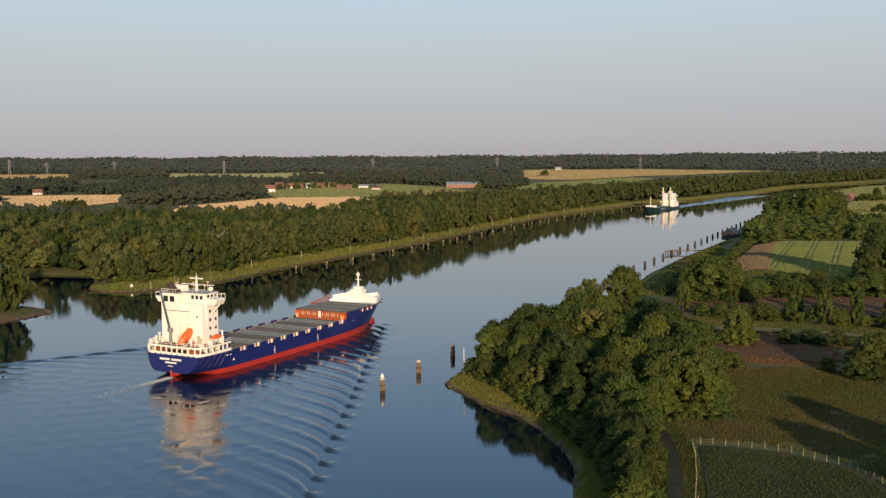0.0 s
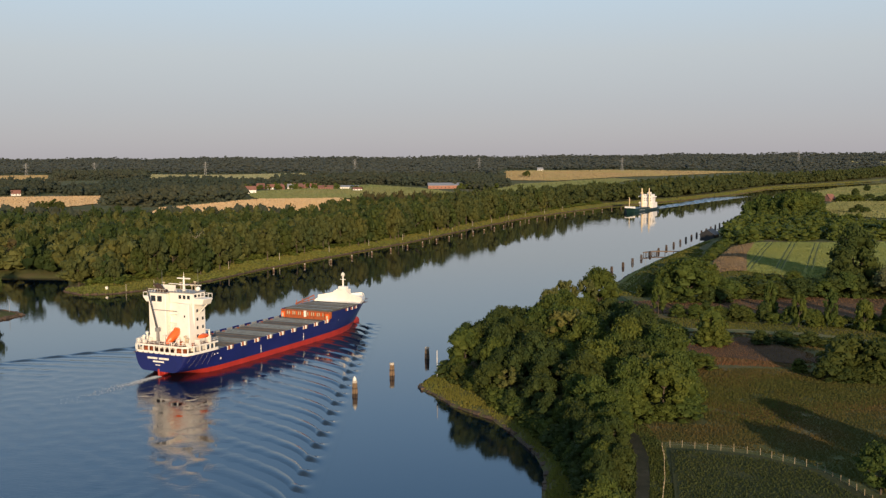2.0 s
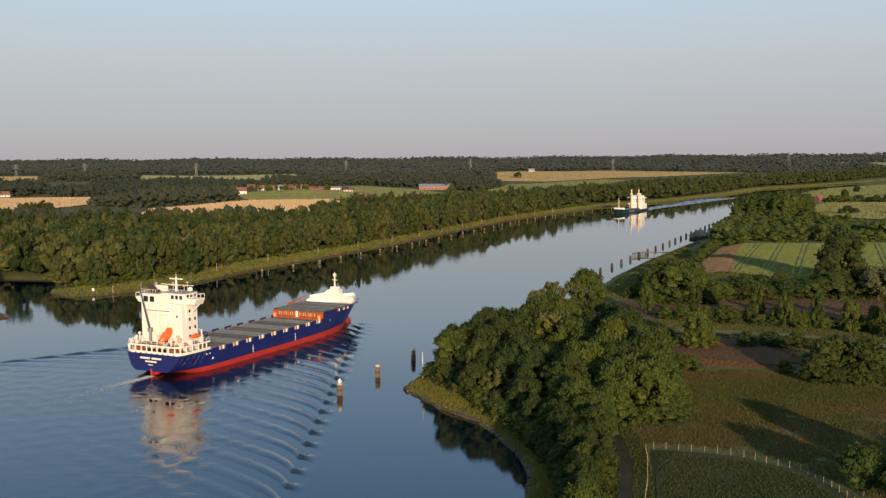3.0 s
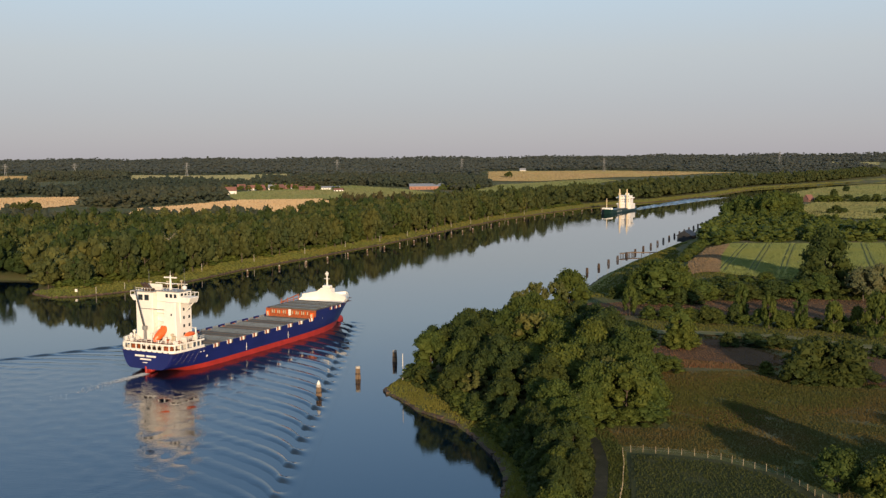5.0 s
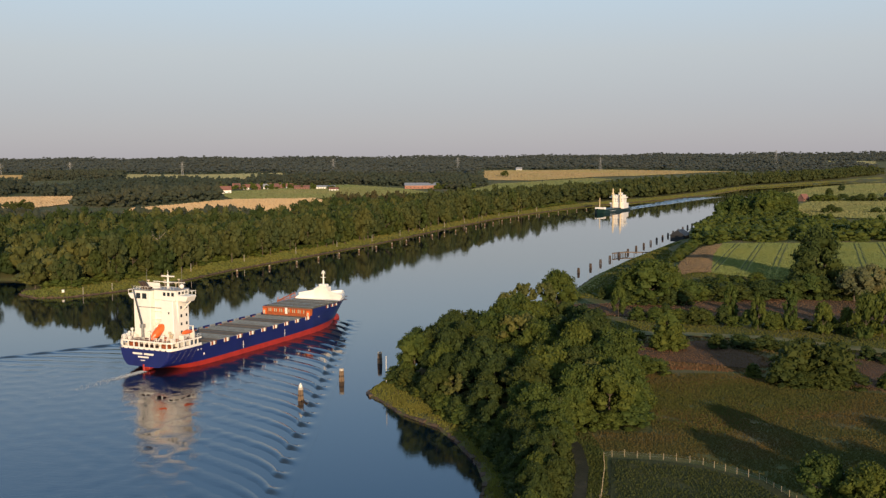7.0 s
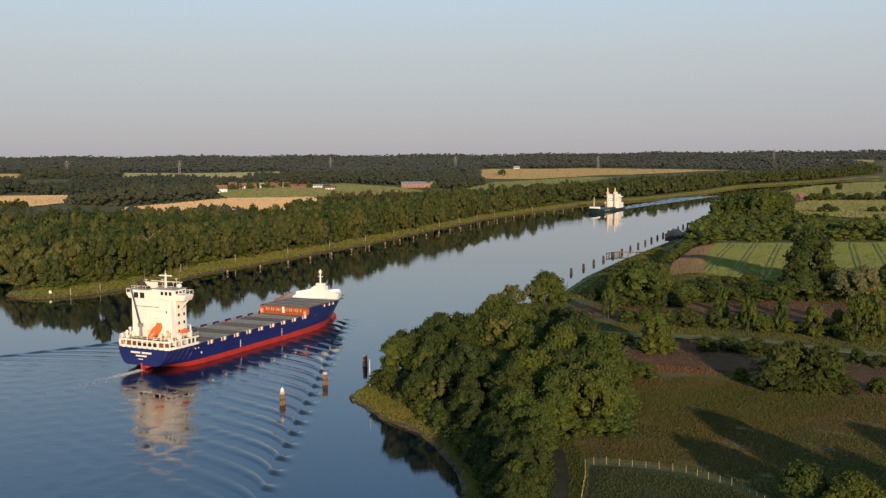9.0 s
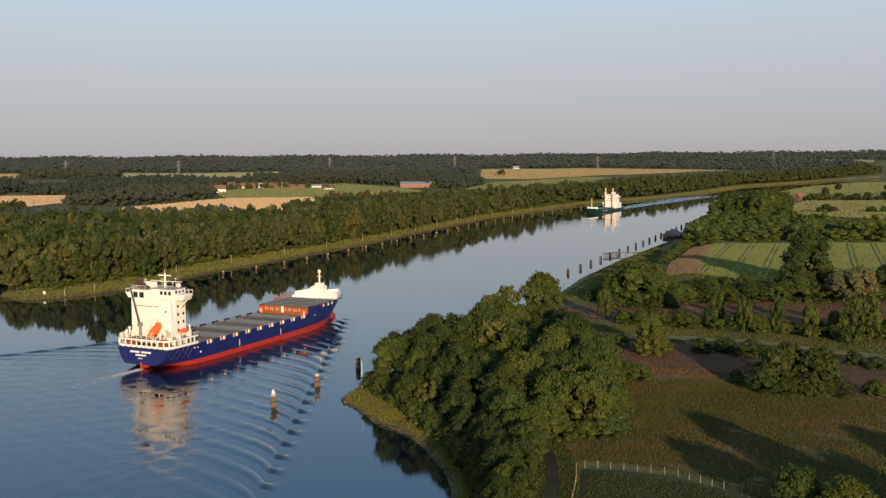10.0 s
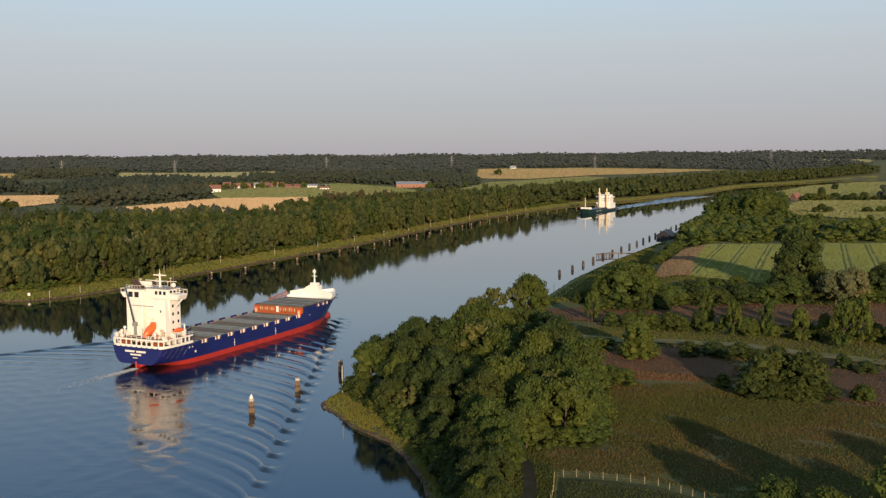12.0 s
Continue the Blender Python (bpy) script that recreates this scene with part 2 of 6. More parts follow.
def height(x, y):
    """The land's height: low banks, then rolling country that climbs to the wooded ridge."""
    x, y = np.asarray(x, float), np.asarray(y, float)
    sd = shore_distance(x, y)
    mid = np.interp(y, [0, 300, 550, 750, 1000, 1250, 2400], [-80, -60, 10, 95, 180, 290, 1090])
    east = np.clip((x - mid) / 60 + 0.5, 0, 1)
    base = 3.0 + 2.5 * east
    k = np.clip(sd / 16, 0, 1)
    top = base * (0.25 * np.clip(sd / 2.0, 0, 1) + 0.75 * k * k * (3 - 2 * k)) + 0.35 * wobble(x, y) * np.clip(sd / 20, 0, 1)
    far = 56 * np.clip((np.hypot(y, x * 0.55) - 1300) / 3600, 0, 1.2) ** 1.3
    far = far * (1 + 0.10 * np.sin(x * 0.0041 + 0.8) * np.cos(y * 0.0023) + 0.06 * np.sin(x * 0.0113 + y * 0.004))
    top = top + 5.5 * np.clip((y - 402) / 40, 0, 1) * np.clip((690 - y) / 60, 0, 1) * np.clip((sd - 25) / 30, 0, 1) * np.clip((x - 60) / 40, 0, 1)
    return np.where(sd > 0, top + far * np.clip(sd / 300, 0, 1), np.maximum(sd * 0.4, -4.0))


def spread(stops):
    """Coordinates from stretches of (start, end, step)."""
    out = []
    for a, b, n in stops:
        out += list(np.linspace(a, b, n, endpoint=False))
    return np.array(out + [stops[-1][1]])


def sheet(name, xs, ys, z, mat):
    X, Y = np.meshgrid(xs, ys)
    v = np.stack([X.ravel(), Y.ravel(), z(X.ravel(), Y.ravel())], 1)
    w = len(xs)
    i = (np.arange(len(ys) - 1)[:, None] * w + np.arange(w - 1)[None]).ravel()
    return build(name, v, np.stack([i, i + 1, i + w + 1, i + w], 1), mat, smooth=True)


ground = sheet("ground", spread([(-3200, -900, 20), (-900, -260, 36), (-260, 260, 150), (260, 900, 50), (900, 3200, 30)]),
               spread([(-600, 120, 12), (120, 560, 140), (560, 1200, 90), (1200, 2400, 60), (2400, 4950, 40)]), height, MEADOW)
tagged(ground, "rough green and brown meadow land along the canal", "ground", kind="structure")
water = build("water", [(-3200, -600, 0), (3200, -600, 0), (3200, 4000, 0), (-3200, 4000, 0)], [(0, 1, 2, 3)], WATER)
tagged(water, "calm blue canal water mirroring sky and woods", "water", kind="structure")


def inside(poly, x, y):
    p = np.array(poly, float)
    r = np.zeros(np.shape(x), bool)
    for (ax, ay), (bx, by) in zip(p, np.roll(p, -1, 0)):
        if by != ay:
            r ^= ((ay > y) != (by > y)) & (x < (y - ay) / (by - ay) * (bx - ax) + ax)
    return r


FIELDS = {}


def field(name, poly, mat, label, lift=0.12, step=None):
    """A field laid over the land: its outline filled with a grid that follows the ground."""
    FIELDS[name] = poly
    bm = bmesh.new()
    f = bm.faces.new([bm.verts.new((x, y, 0)) for x, y in poly])
    bmesh.ops.triangulate(bm, faces=[f])
    xs, ys = [p[0] for p in poly], [p[1] for p in poly]
    step = step or max(3.0, max(max(xs) - min(xs), max(ys) - min(ys)) / 28)
    for axis, lo, hi in ((0, min(xs), max(xs)), (1, min(ys), max(ys))):
        c = lo + step
        while c < hi:
            no = [0, 0, 0]
            no[axis] = 1
            at = [0, 0, 0]
            at[axis] = c
            bmesh.ops.bisect_plane(bm, geom=bm.verts[:] + bm.edges[:] + bm.faces[:], plane_co=at, plane_no=no)
            c += step
    zz = height(np.array([v.co.x for v in bm.verts]), np.array([v.co.y for v in bm.verts]))
    for v, z in zip(bm.verts, zz):
        v.co.z = float(z) + lift
    for f in bm.faces:
        f.smooth = True
        if f.normal.z < 0:
            f.normal_flip()
    bm.normal_update()
    return tagged(part(name, bm, mat, None), label, "field", kind="structure")


FAR = 0.9
field("field_1", [(-700, 1580), (-514, 1600), (-446, 1371), (-470, 1202), (-640, 1210)], BARLEY, "ripe golden barley field", FAR)
field("field_2", [(-330, 1261), (-244, 1474), (-127, 1510), (-90, 1358), (-60, 1131), (-300, 1110)], BARLEY, "ripe golden barley field", FAR)
field("field_3", [(-284, 1608), (-295, 1755), (-107, 2009), (5, 1800), (51, 1661), (-80, 1504), (-244, 1480)], PASTURE, "mown green pasture below a village", FAR)
field("field_4", [(-652, 2402), (-770, 2857), (-345, 2877), (-300, 2585), (-408, 2395)], PASTURE, "pale green field before the woods", FAR)
field("field_5", [(-1004, 2283), (-1300, 2756), (-1047, 2816), (-900, 2409)], BARLEY, "pale ripe field before the woods", FAR)
field("field_6", [(181, 2260), (230, 2859), (534, 3024), (895, 2731), (763, 2643), (397, 2290), (281, 2170)], BARLEY, "broad ripe grain field on a slope", FAR)
field("field_7", [(30, 1480), (65, 1539), (187, 2019), (428, 2275), (463, 2198), (250, 1744), (120, 1480)], PASTURE, "green pasture behind the canal trees", FAR)
field("field_8", [(522, 1400), (640, 1620), (740, 1775), (905, 1950), (1180, 1800), (720, 1270), (510, 1255)], PASTURE, "sunlit green pasture", FAR)
field("field_15", [(385, 960), (405, 1040), (470, 1170), (510, 1235), (720, 1230), (640, 900), (430, 850)], PASTURE, "sunlit green pasture beyond the scrub", 0.6)
field("field_9", [(135.3, 446.9), (154.4, 499.6), (188.0, 586.8), (327.8, 592.2), (346.0, 454.2), (226.1, 399.7), (178.9, 426.9)], YOUNG_CORN, "green drilled corn field with wheel tracks", 0.3)
for i in range(13):
    for gap in (0.0, 2.4):
        ox = 148 + i * 14.1 + gap
        field("wheel_track", [(ox, 452), (ox + 0.65, 452), (ox + 55.65, 584), (ox + 55, 584)], TRAM, "dark wheel track in the corn", 0.42, 24)
field("field_10", [(128.9, 443.3), (148.0, 501.4), (185.2, 588.6), (197.0, 588.6), (169.8, 517.7), (146.2, 443.3)], STUBBLE, "bare brown headland of the corn field", 0.45)
field("field_11", [(74, 389), (214, 405), (262, 380), (232, 331), (183, 338), (80, 362)], HEATH, "reddish brown fallow strip", 0.3)
field("field_12", [(66, 302), (103, 308), (112, 281), (106, 266), (67, 290)], HEATH, "reddish rough grass", 0.3)
field("field_13", [(108, 274), (141, 290), (165, 250), (150, 222), (117, 250)], HEATH, "reddish rough grass", 0.3)
field("field_14", [(50, 188), (57, 186), (66, 182), (74, 172), (78, 150), (70, 110), (30, 110), (44, 160)], REED, "dark leafy crop behind a wire fence", 0.35)
field("path", [(60, 334), (69, 335.5), (90, 325.5), (124, 317.5), (157, 287), (240, 240), (240, 234), (153, 281), (121, 311), (88, 319), (64, 328)], TRACK, "pale grassy farm track", 0.42)
field("lane", [(44, 205), (46, 198), (44.8, 184), (42, 170), (37.4, 150), (35, 150), (39.6, 170), (42.4, 184), (43.6, 198)], LANE_SHADE, "shaded lane beside the grove", 0.22)


# ---- trees ----
def ico(sub):
    bm = bmesh.new()
    bmesh.ops.create_icosphere(bm, subdivisions=sub, radius=1.0)
    bm.verts.ensure_lookup_table()
    v, f = np.array([p.co[:] for p in bm.verts]), np.array([[q.index for q in p.verts] for p in bm.faces])
    bm.free()
    return v, f


ICO1, ICO2 = ico(1), ico(2)


def crown_mesh(seed, lobes, leaves, leaf, sub, shape="broad"):
    """A crown one metre high and wide: bulging boughs, covered with loose leaf clumps. Triangles."""
    r = np.random.default_rng(seed)
    base = {"broad": 0.22, "shrub": 0.0, "tall": 0.12, "airy": 0.30}[shape]
    u = np.sort(r.uniform(0.04, 0.93, lobes))
    if shape == "tall":
        reach = 0.5 * np.sin(np.pi * (0.18 + 0.80 * u)) ** 0.7
    elif shape == "shrub":
        reach = 0.5 * np.sqrt(np.clip(1 - u ** 2, 0.04, 1))
    else:
        reach = 0.5 * np.sin(np.pi * (0.22 + 0.74 * u)) ** 0.8
    a = np.arange(lobes) * 2.4 + r.uniform(0, 1.2, lobes)
    size = r.uniform(0.10, 0.20, lobes) * {"airy": 0.62, "shrub": 1.15}.get(shape, 1.0) * (22 / max(lobes, 10)) ** 0.33
    d = np.clip(reach - size * 0.75, 0, 1) * np.where(r.uniform(0, 1, lobes) < 0.75, r.uniform(0.86, 1.0, lobes), r.uniform(0.3, 0.86, lobes))
    c = np.stack([np.cos(a) * d, np.sin(a) * d, base + (1 - base) * u * (1 - 0.35 * size)], 1)
    iv, jf = ICO2 if sub == 2 else ICO1
    vs, fs, n = [], [], 0
    for i in range(lobes):
        w = 1 + 0.36 * np.sin(iv @ r.normal(0, 3.4, (3, 3))).sum(1) / 2
        v = iv * (size[i] * 0.88 * w)[:, None] * (1, 1, 0.85) + c[i]
        vs.append(v)
        fs.append(jf + n)
        n += len(v)
    k = r.choice(lobes, leaves, p=size ** 2 / (size ** 2).sum())
    o = r.normal(size=(leaves, 3))
    o[:, 2] = np.abs(o[:, 2]) * 0.8 + o[:, 2] * 0.35
    o /= np.linalg.norm(o, axis=1)[:, None]
    p = c[k] + o * (size[k] * r.uniform(0.80, 1.32, leaves))[:, None] * (1, 1, 0.85)
    nn = o + r.normal(0, 0.6, (leaves, 3))
    nn /= np.linalg.norm(nn, axis=1)[:, None]
    t = np.cross(nn, r.normal(size=(leaves, 3)))
    t /= np.linalg.norm(t, axis=1)[:, None]
    b = np.cross(nn, t)
    s = (leaf * r.uniform(0.6, 1.35, leaves))[:, None]
    q = np.stack([p - t * s, p - b * s * 0.7 + nn * s * 0.2, p + t * s, p + b * s * 0.7 - nn * s * 0.2], 1).reshape(-1, 3)
    i = n + np.arange(leaves)[:, None] * 4
    return np.concatenate(vs + [q]), np.concatenate(fs + [i + [0, 1, 2], i + [0, 2, 3]])


def trunk_bm(seed, limbs=5, bare=0.0):
    """A tapered trunk with limbs, for a tree one metre high and wide."""
    r = random.Random(seed)
    bm = bmesh.new()
    p, rad = Vector((0, 0, -0.03)), 0.026
    for i in range(4):
        q = p + Vector((r.uniform(-0.02, 0.02), r.uniform(-0.02, 0.02), 0.17))
        rod(bm, p, q, rad, rad * 0.72, 7)
        p, rad = q, rad * 0.72
        if i:
            for j in range(limbs // 2 + 1):
                a = r.uniform(0, 6.28)
                e = p + Vector((math.cos(a) * 0.26, math.sin(a) * 0.26, r.uniform(0.08, 0.22)))
                rod(bm, p, e, rad * 0.6, rad * 0.2, 5)
                if bare:
                    rod(bm, p.lerp(e, 0.5), e + Vector((r.uniform(-.1, .1), r.uniform(-.1, .1), 0.12)), rad * 0.3, rad * 0.1, 4)
    return bm


def mesh_of(ob):
    me = ob.data
    bpy.data.objects.remove(ob)
    return me


def variants(name, count, mat, *args):
    return [mesh_of(build(name, *crown_mesh(31 * i + 7, *args), mat)) for i in range(count)]


TRUNKS = [mesh_of(part("trunk", trunk_bm(s), BARK, None)) for s in range(3)]
NEAR = variants("crown", 6, LEAF, 40, 2900, 0.025, 1)
NEAR_DARK = variants("crown", 4, LEAF_DARK, 38, 2700, 0.025, 1, "tall")
NEAR_PALE = variants("crown", 3, LEAF_PALE, 26, 1500, 0.025, 1, "airy")
SHRUB = variants("crown", 5, LEAF, 26, 820, 0.043, 1, "shrub")
SHRUB_DARK = variants("crown", 3, LEAF_DARK, 26, 820, 0.043, 1, "shrub")
POPLAR = variants("crown", 3, LEAF, 22, 800, 0.040, 1, "tall")
BLOSSOM = variants("crown", 2, LEAF_BLOSSOM, 34, 1500, 0.026, 1)
MID = variants("crown", 6, LEAF_BANK, 18, 480, 0.058, 1) + variants("crown", 3, LEAF_DARK, 18, 480, 0.058, 1, "tall")
rng = random.Random(5)


def plant(kind, x, y, tall, wide, label, category="tree", group="", with_trunk=True):
    """One tree or bush on the ground at x, y."""
    t = new("shrub" if category == "shrub" else "tree")
    t.matrix_basis = pose(x, y, float(height(x, y)) - 0.15, 0, 0, rng.uniform(0, 360)) @ Matrix.Diagonal((wide, wide, tall, 1))
    if with_trunk:
        new("trunk", rng.choice(TRUNKS)).parent = t
    new("crown", rng.choice(kind)).parent = t
    return tagged(t, label, category, group)


def scatter(poly, gap, seed, shore=6.0, limit=100000):
    """Plan places inside an outline, about gap metres apart."""
    r = np.random.default_rng(seed)
    p = np.array(poly, float)
    lo, hi = p.min(0), p.max(0)
    X, Y = np.meshgrid(np.arange(lo[0], hi[0], gap), np.arange(lo[1], hi[1], gap * 0.87))
    X = X + (np.arange(X.shape[0])[:, None] % 2) * gap / 2
    x, y = X.ravel() + r.uniform(-.38, .38, X.size) * gap, Y.ravel() + r.uniform(-.38, .38, X.size) * gap
    keep = inside(poly, x, y)
    x, y = x[keep], y[keep]
    keep = shore_distance(x, y) > shore
    return x[keep][:limit], y[keep][:limit]


def wood(name, spots, tall, wide, mat, label, seed, lobes, leaves, leaf, shape="broad", sub=1):
    """Far woods: many trees in one mesh."""
    r = np.random.default_rng(seed)
    kinds = [crown_mesh(seed * 100 + i, lobes, leaves, leaf, sub, shape) for i in range(7)]
    x, y = spots
    z = height(x, y)
    vs, fs, n = [], [], 0
    for i in range(len(x)):
        v, f = kinds[r.integers(7)]
        a, k = r.uniform(0, 6.28), r.uniform(0.62, 1.22)
        c, s = math.cos(a), math.sin(a)
        w = wide * r.uniform(0.85, 1.25)
        vs.append(np.stack([(v[:, 0] * c - v[:, 1] * s) * w + x[i], (v[:, 0] * s + v[:, 1] * c) * w + y[i], v[:, 2] * tall * k + z[i] - 0.3], 1))
        fs.append(f + n)
        n += len(v)
    return tagged(build(name, np.concatenate(vs), np.concatenate(fs), mat), label, "trees", kind="stuff")


# the grove on the spit
GROVE = [(9.5, 263), (13.5, 251), (19, 238), (26.5, 218), (30.5, 202), (31, 190), (31, 165), (28, 135), (33, 135), (37, 165), (40.5, 188), (42, 200), (48, 203), (60, 213), (63, 235), (66, 262), (62, 290),
         (56, 312), (58, 340), (50, 350), (36, 325), (24, 300), (12, 278)]
gx, gy = scatter(GROVE, 7.2, 3, 3.0)
for x, y in zip(gx, gy):
    edge = float(shore_distance(x, y))
    tall = min(14.8, 7.3 + edge * 0.16 + (y - 190) * 0.034) * rng.uniform(0.72, 1.18)
    if y > 300:
        tall *= 0.78
    if y < 205:
        tall = rng.uniform(6.5, 9.5)
    k = rng.random()
    kind = NEAR_DARK if k < (0.75 if x < 36 else 0.3) else NEAR_PALE if k > 0.93 else NEAR
    plant(kind, x, y, tall, tall * rng.uniform(0.68, 0.95), "full-leaved deciduous tree in the grove on the spit", group="grove trees")
for x, y, tall, wide, kind, label in (
        (64, 353, 17.5, 15, NEAR, "tall round-crowned tree behind the grove"), (52, 352, 15, 10, NEAR_PALE, "thin sparse-leaved tree beside the canal"),
        (45, 338, 14, 9, NEAR_PALE, "thin sparse-leaved tree beside the canal"), (59, 349, 14.5, 9, NEAR_PALE, "thin sparse-leaved tree beside the canal"),
        (105, 386, 18, 20, NEAR, "broad deciduous tree beside a fallow strip"), (113, 391, 16, 14, NEAR, "broad deciduous tree beside a fallow strip"),
        (98, 390, 14, 12, NEAR, "broad deciduous tree beside a fallow strip"), (87, 359, 12, 5.6, POPLAR, "slim young tree in the hedge"),
        (181, 411, 27, 22, NEAR_DARK, "tall dark poplar towering over the hedge"), (173, 408, 14, 12, NEAR_DARK, "dark tree at the foot of the poplar"),
        (188, 391, 15, 14, BLOSSOM, "pale blossoming tree in the hedge"), (198, 398, 14, 13, BLOSSOM, "pale blossoming tree in the hedge"),
        (210, 398, 16, 14, NEAR_DARK, "dark leafy tree in the hedge"), (222, 396, 14, 14, NEAR, "leafy tree in the hedge"),
        (123, 344, 14, 6.1, POPLAR, "slim young tree in the hedge"), (138, 328, 13, 5.4, POPLAR, "slim young tree in the hedge"),
        (128, 330, 13, 5.0, POPLAR, "slim young tree in the hedge"), (145, 318, 11.5, 6, POPLAR, "slim young tree beside the track"),
        (152, 316, 10, 4.8, POPLAR, "slim young tree beside the track"), (154, 307, 16, 7.5, POPLAR, "slim young tree beside the track"),
        (161, 311, 15.5, 7, POPLAR, "slim young tree beside the track"), (171, 306, 14, 7, POPLAR, "slim young tree beside the track"),
        (89, 297, 11.8, 11, SHRUB, "round leafy tree in the rough meadow"), (108, 249, 11.5, 11.5, SHRUB_DARK, "dense bushy tree in the meadow"),
        (118, 246, 12, 13, SHRUB_DARK, "dense bushy tree in the meadow"), (113, 252, 11, 11, SHRUB_DARK, "dense bushy tree in the meadow"),
        (349, 930, 27, 26, NEAR, "tall tree above the canal wood"), (336, 905, 22, 22, NEAR, "tall tree above the canal wood"), (364, 940, 23, 22, NEAR, "tall tree above the canal wood"),
        (559, 1296, 16, 11, NEAR_DARK, "single tree at the pasture's edge")):
    plant(kind, x, y, tall, wide, label)
for x, y, h in ((94, 151, 14), (100, 142, 12), (108, 138, 11), (122, 145, 13.5), (131, 141, 12), (141, 148, 12), (152, 162, 12)):
    plant(NEAR, x, y, h, h * 0.85, "leafy tree at the edge of the meadow")
plant(NEAR, 79, 160, 9, 9, "leafy tree beside the fenced crop")
plant(NEAR, 84, 153, 9, 10, "leafy tree beside the fenced crop")


def row(points, gap, kinds, tall, wide, label, category="shrub", jitter=1.5, group=""):
    """Bushes or trees along a line."""
    for (ax, ay), (bx, by) in zip(points, points[1:]):
        n = max(1, round(math.hypot(bx - ax, by - ay) / gap))
        for i in range(n):
            k = (i + rng.uniform(0.2, 0.8)) / n
            h = tall * rng.uniform(0.7, 1.3)
            plant(rng.choice(kinds), ax + (bx - ax) * k + rng.uniform(-jitter, jitter), ay + (by - ay) * k + rng.uniform(-jitter, jitter), h, wide * rng.uniform(0.8, 1.25),
                  label, category, group, category == "tree")


row([(92, 350), (112, 343), (140, 328), (165, 318), (215, 305)], 2.8, [SHRUB, SHRUB, SHRUB_DARK], 5.2, 6.5, "leafy hedge bush along the fallow strip", group="hedge bushes")
row([(120, 398), (165, 398), (240, 398)], 5.5, [SHRUB, SHRUB, SHRUB_DARK], 9.0, 11, "tall hedge bush below the corn field", group="hedge bushes")
row([(240, 398), (300, 420)], 7, [SHRUB, SHRUB_DARK], 10, 12, "tall hedge bush below the corn field", group="hedge bushes")
row([(104, 296), (128, 292)], 4.2, [SHRUB_DARK], 4.2, 7, "dark low bush on the rough meadow", group="meadow bushes")
row([(66, 268), (82, 263)], 4.0, [SHRUB], 5.2, 7.0, "rounded green bush on the rough meadow", group="meadow bushes")
row([(71, 317), (86, 307)], 5.0, [SHRUB], 3.2, 5.0, "rounded green bush on the rough meadow", group="meadow bushes")
row([(138, 278), (146, 272)], 4.0, [SHRUB_DARK], 3.5, 6, "dark low bush on the rough meadow", group="meadow bushes")
row([(126, 242), (134, 240)], 5.0, [SHRUB], 3.3, 5.5, "rounded green bush on the rough meadow", group="meadow bushes")
row([(99, 262), (104, 256)], 4.0, [SHRUB], 2.8, 4.5, "rounded green bush on the rough meadow", group="meadow bushes")
row([(88, 400), (110, 440), (140, 490)], 9, [SHRUB, SHRUB_DARK], 4, 6, "bush on the canal embankment", group="embankment bushes")
row([(146, 506), (172, 575), (203, 655)], 7, [SHRUB, SHRUB], 4.5, 7.5, "bush on the canal embankment", group="embankment bushes")
row([(8, 270), (13, 256), (18, 244), (25, 224), (29, 206), (30.5, 190), (31, 168)], 2.6, [SHRUB_DARK, SHRUB_DARK, SHRUB], 4.6, 5.6, "leafy bush at the foot of the grove", jitter=0.9, group="grove bushes")
for x, y in zip(*scatter([(32, 163), (32.5, 190), (32, 214), (44, 207), (41.5, 196), (39.5, 184), (36, 165)], 4.4, 37, 2)):
    plant(NEAR if rng.random() < 0.6 else NEAR_DARK, x, y, rng.uniform(6.0, 9.0), rng.uniform(5.8, 7.6), "low full-leaved tree at the foot of the grove", group="grove trees")
row([(105, 247), (122, 244)], 3.0, [SHRUB_DARK], 5.8, 7.5, "dense bush under the meadow trees", group="meadow bushes")
row([(86, 296), (92, 296)], 2.4, [SHRUB], 5.5, 7.0, "dense bush under the round tree", group="meadow bushes")
row([(94, 386), (120, 386)], 3.6, [SHRUB, SHRUB_DARK], 5.5, 7.5, "leafy bush below the broad trees", group="hedge bushes")
row([(512, 1245), (580, 1262), (690, 1262)], 14, [SHRUB_DARK, SHRUB], 8, 16, "hedge bush between the pastures", group="pasture bushes")
row([(418, 985), (438, 978)], 7, [SHRUB_DARK], 8, 10, "dark bush at the edge of the pasture", group="pasture bushes")
row([(470, 985), (520, 960)], 9, [SHRUB, SHRUB_DARK], 7.5, 11, "dark bush at the edge of the pasture", group="pasture bushes")
row([(36, 215), (36, 190)], 3.2, [SHRUB], 4.0, 5.5, "leafy bush at the foot of the grove", group="grove bushes")
row([(46, 209), (60, 210), (67, 240), (69, 270), (66, 300)], 5.5, [SHRUB], 4.5, 6.5, "leafy bush at the foot of the grove", group="grove bushes")
row([(70, 345), (74, 330), (70, 318)], 4.5, [SHRUB], 4.0, 6.0, "leafy bush at the foot of the grove", group="grove bushes")

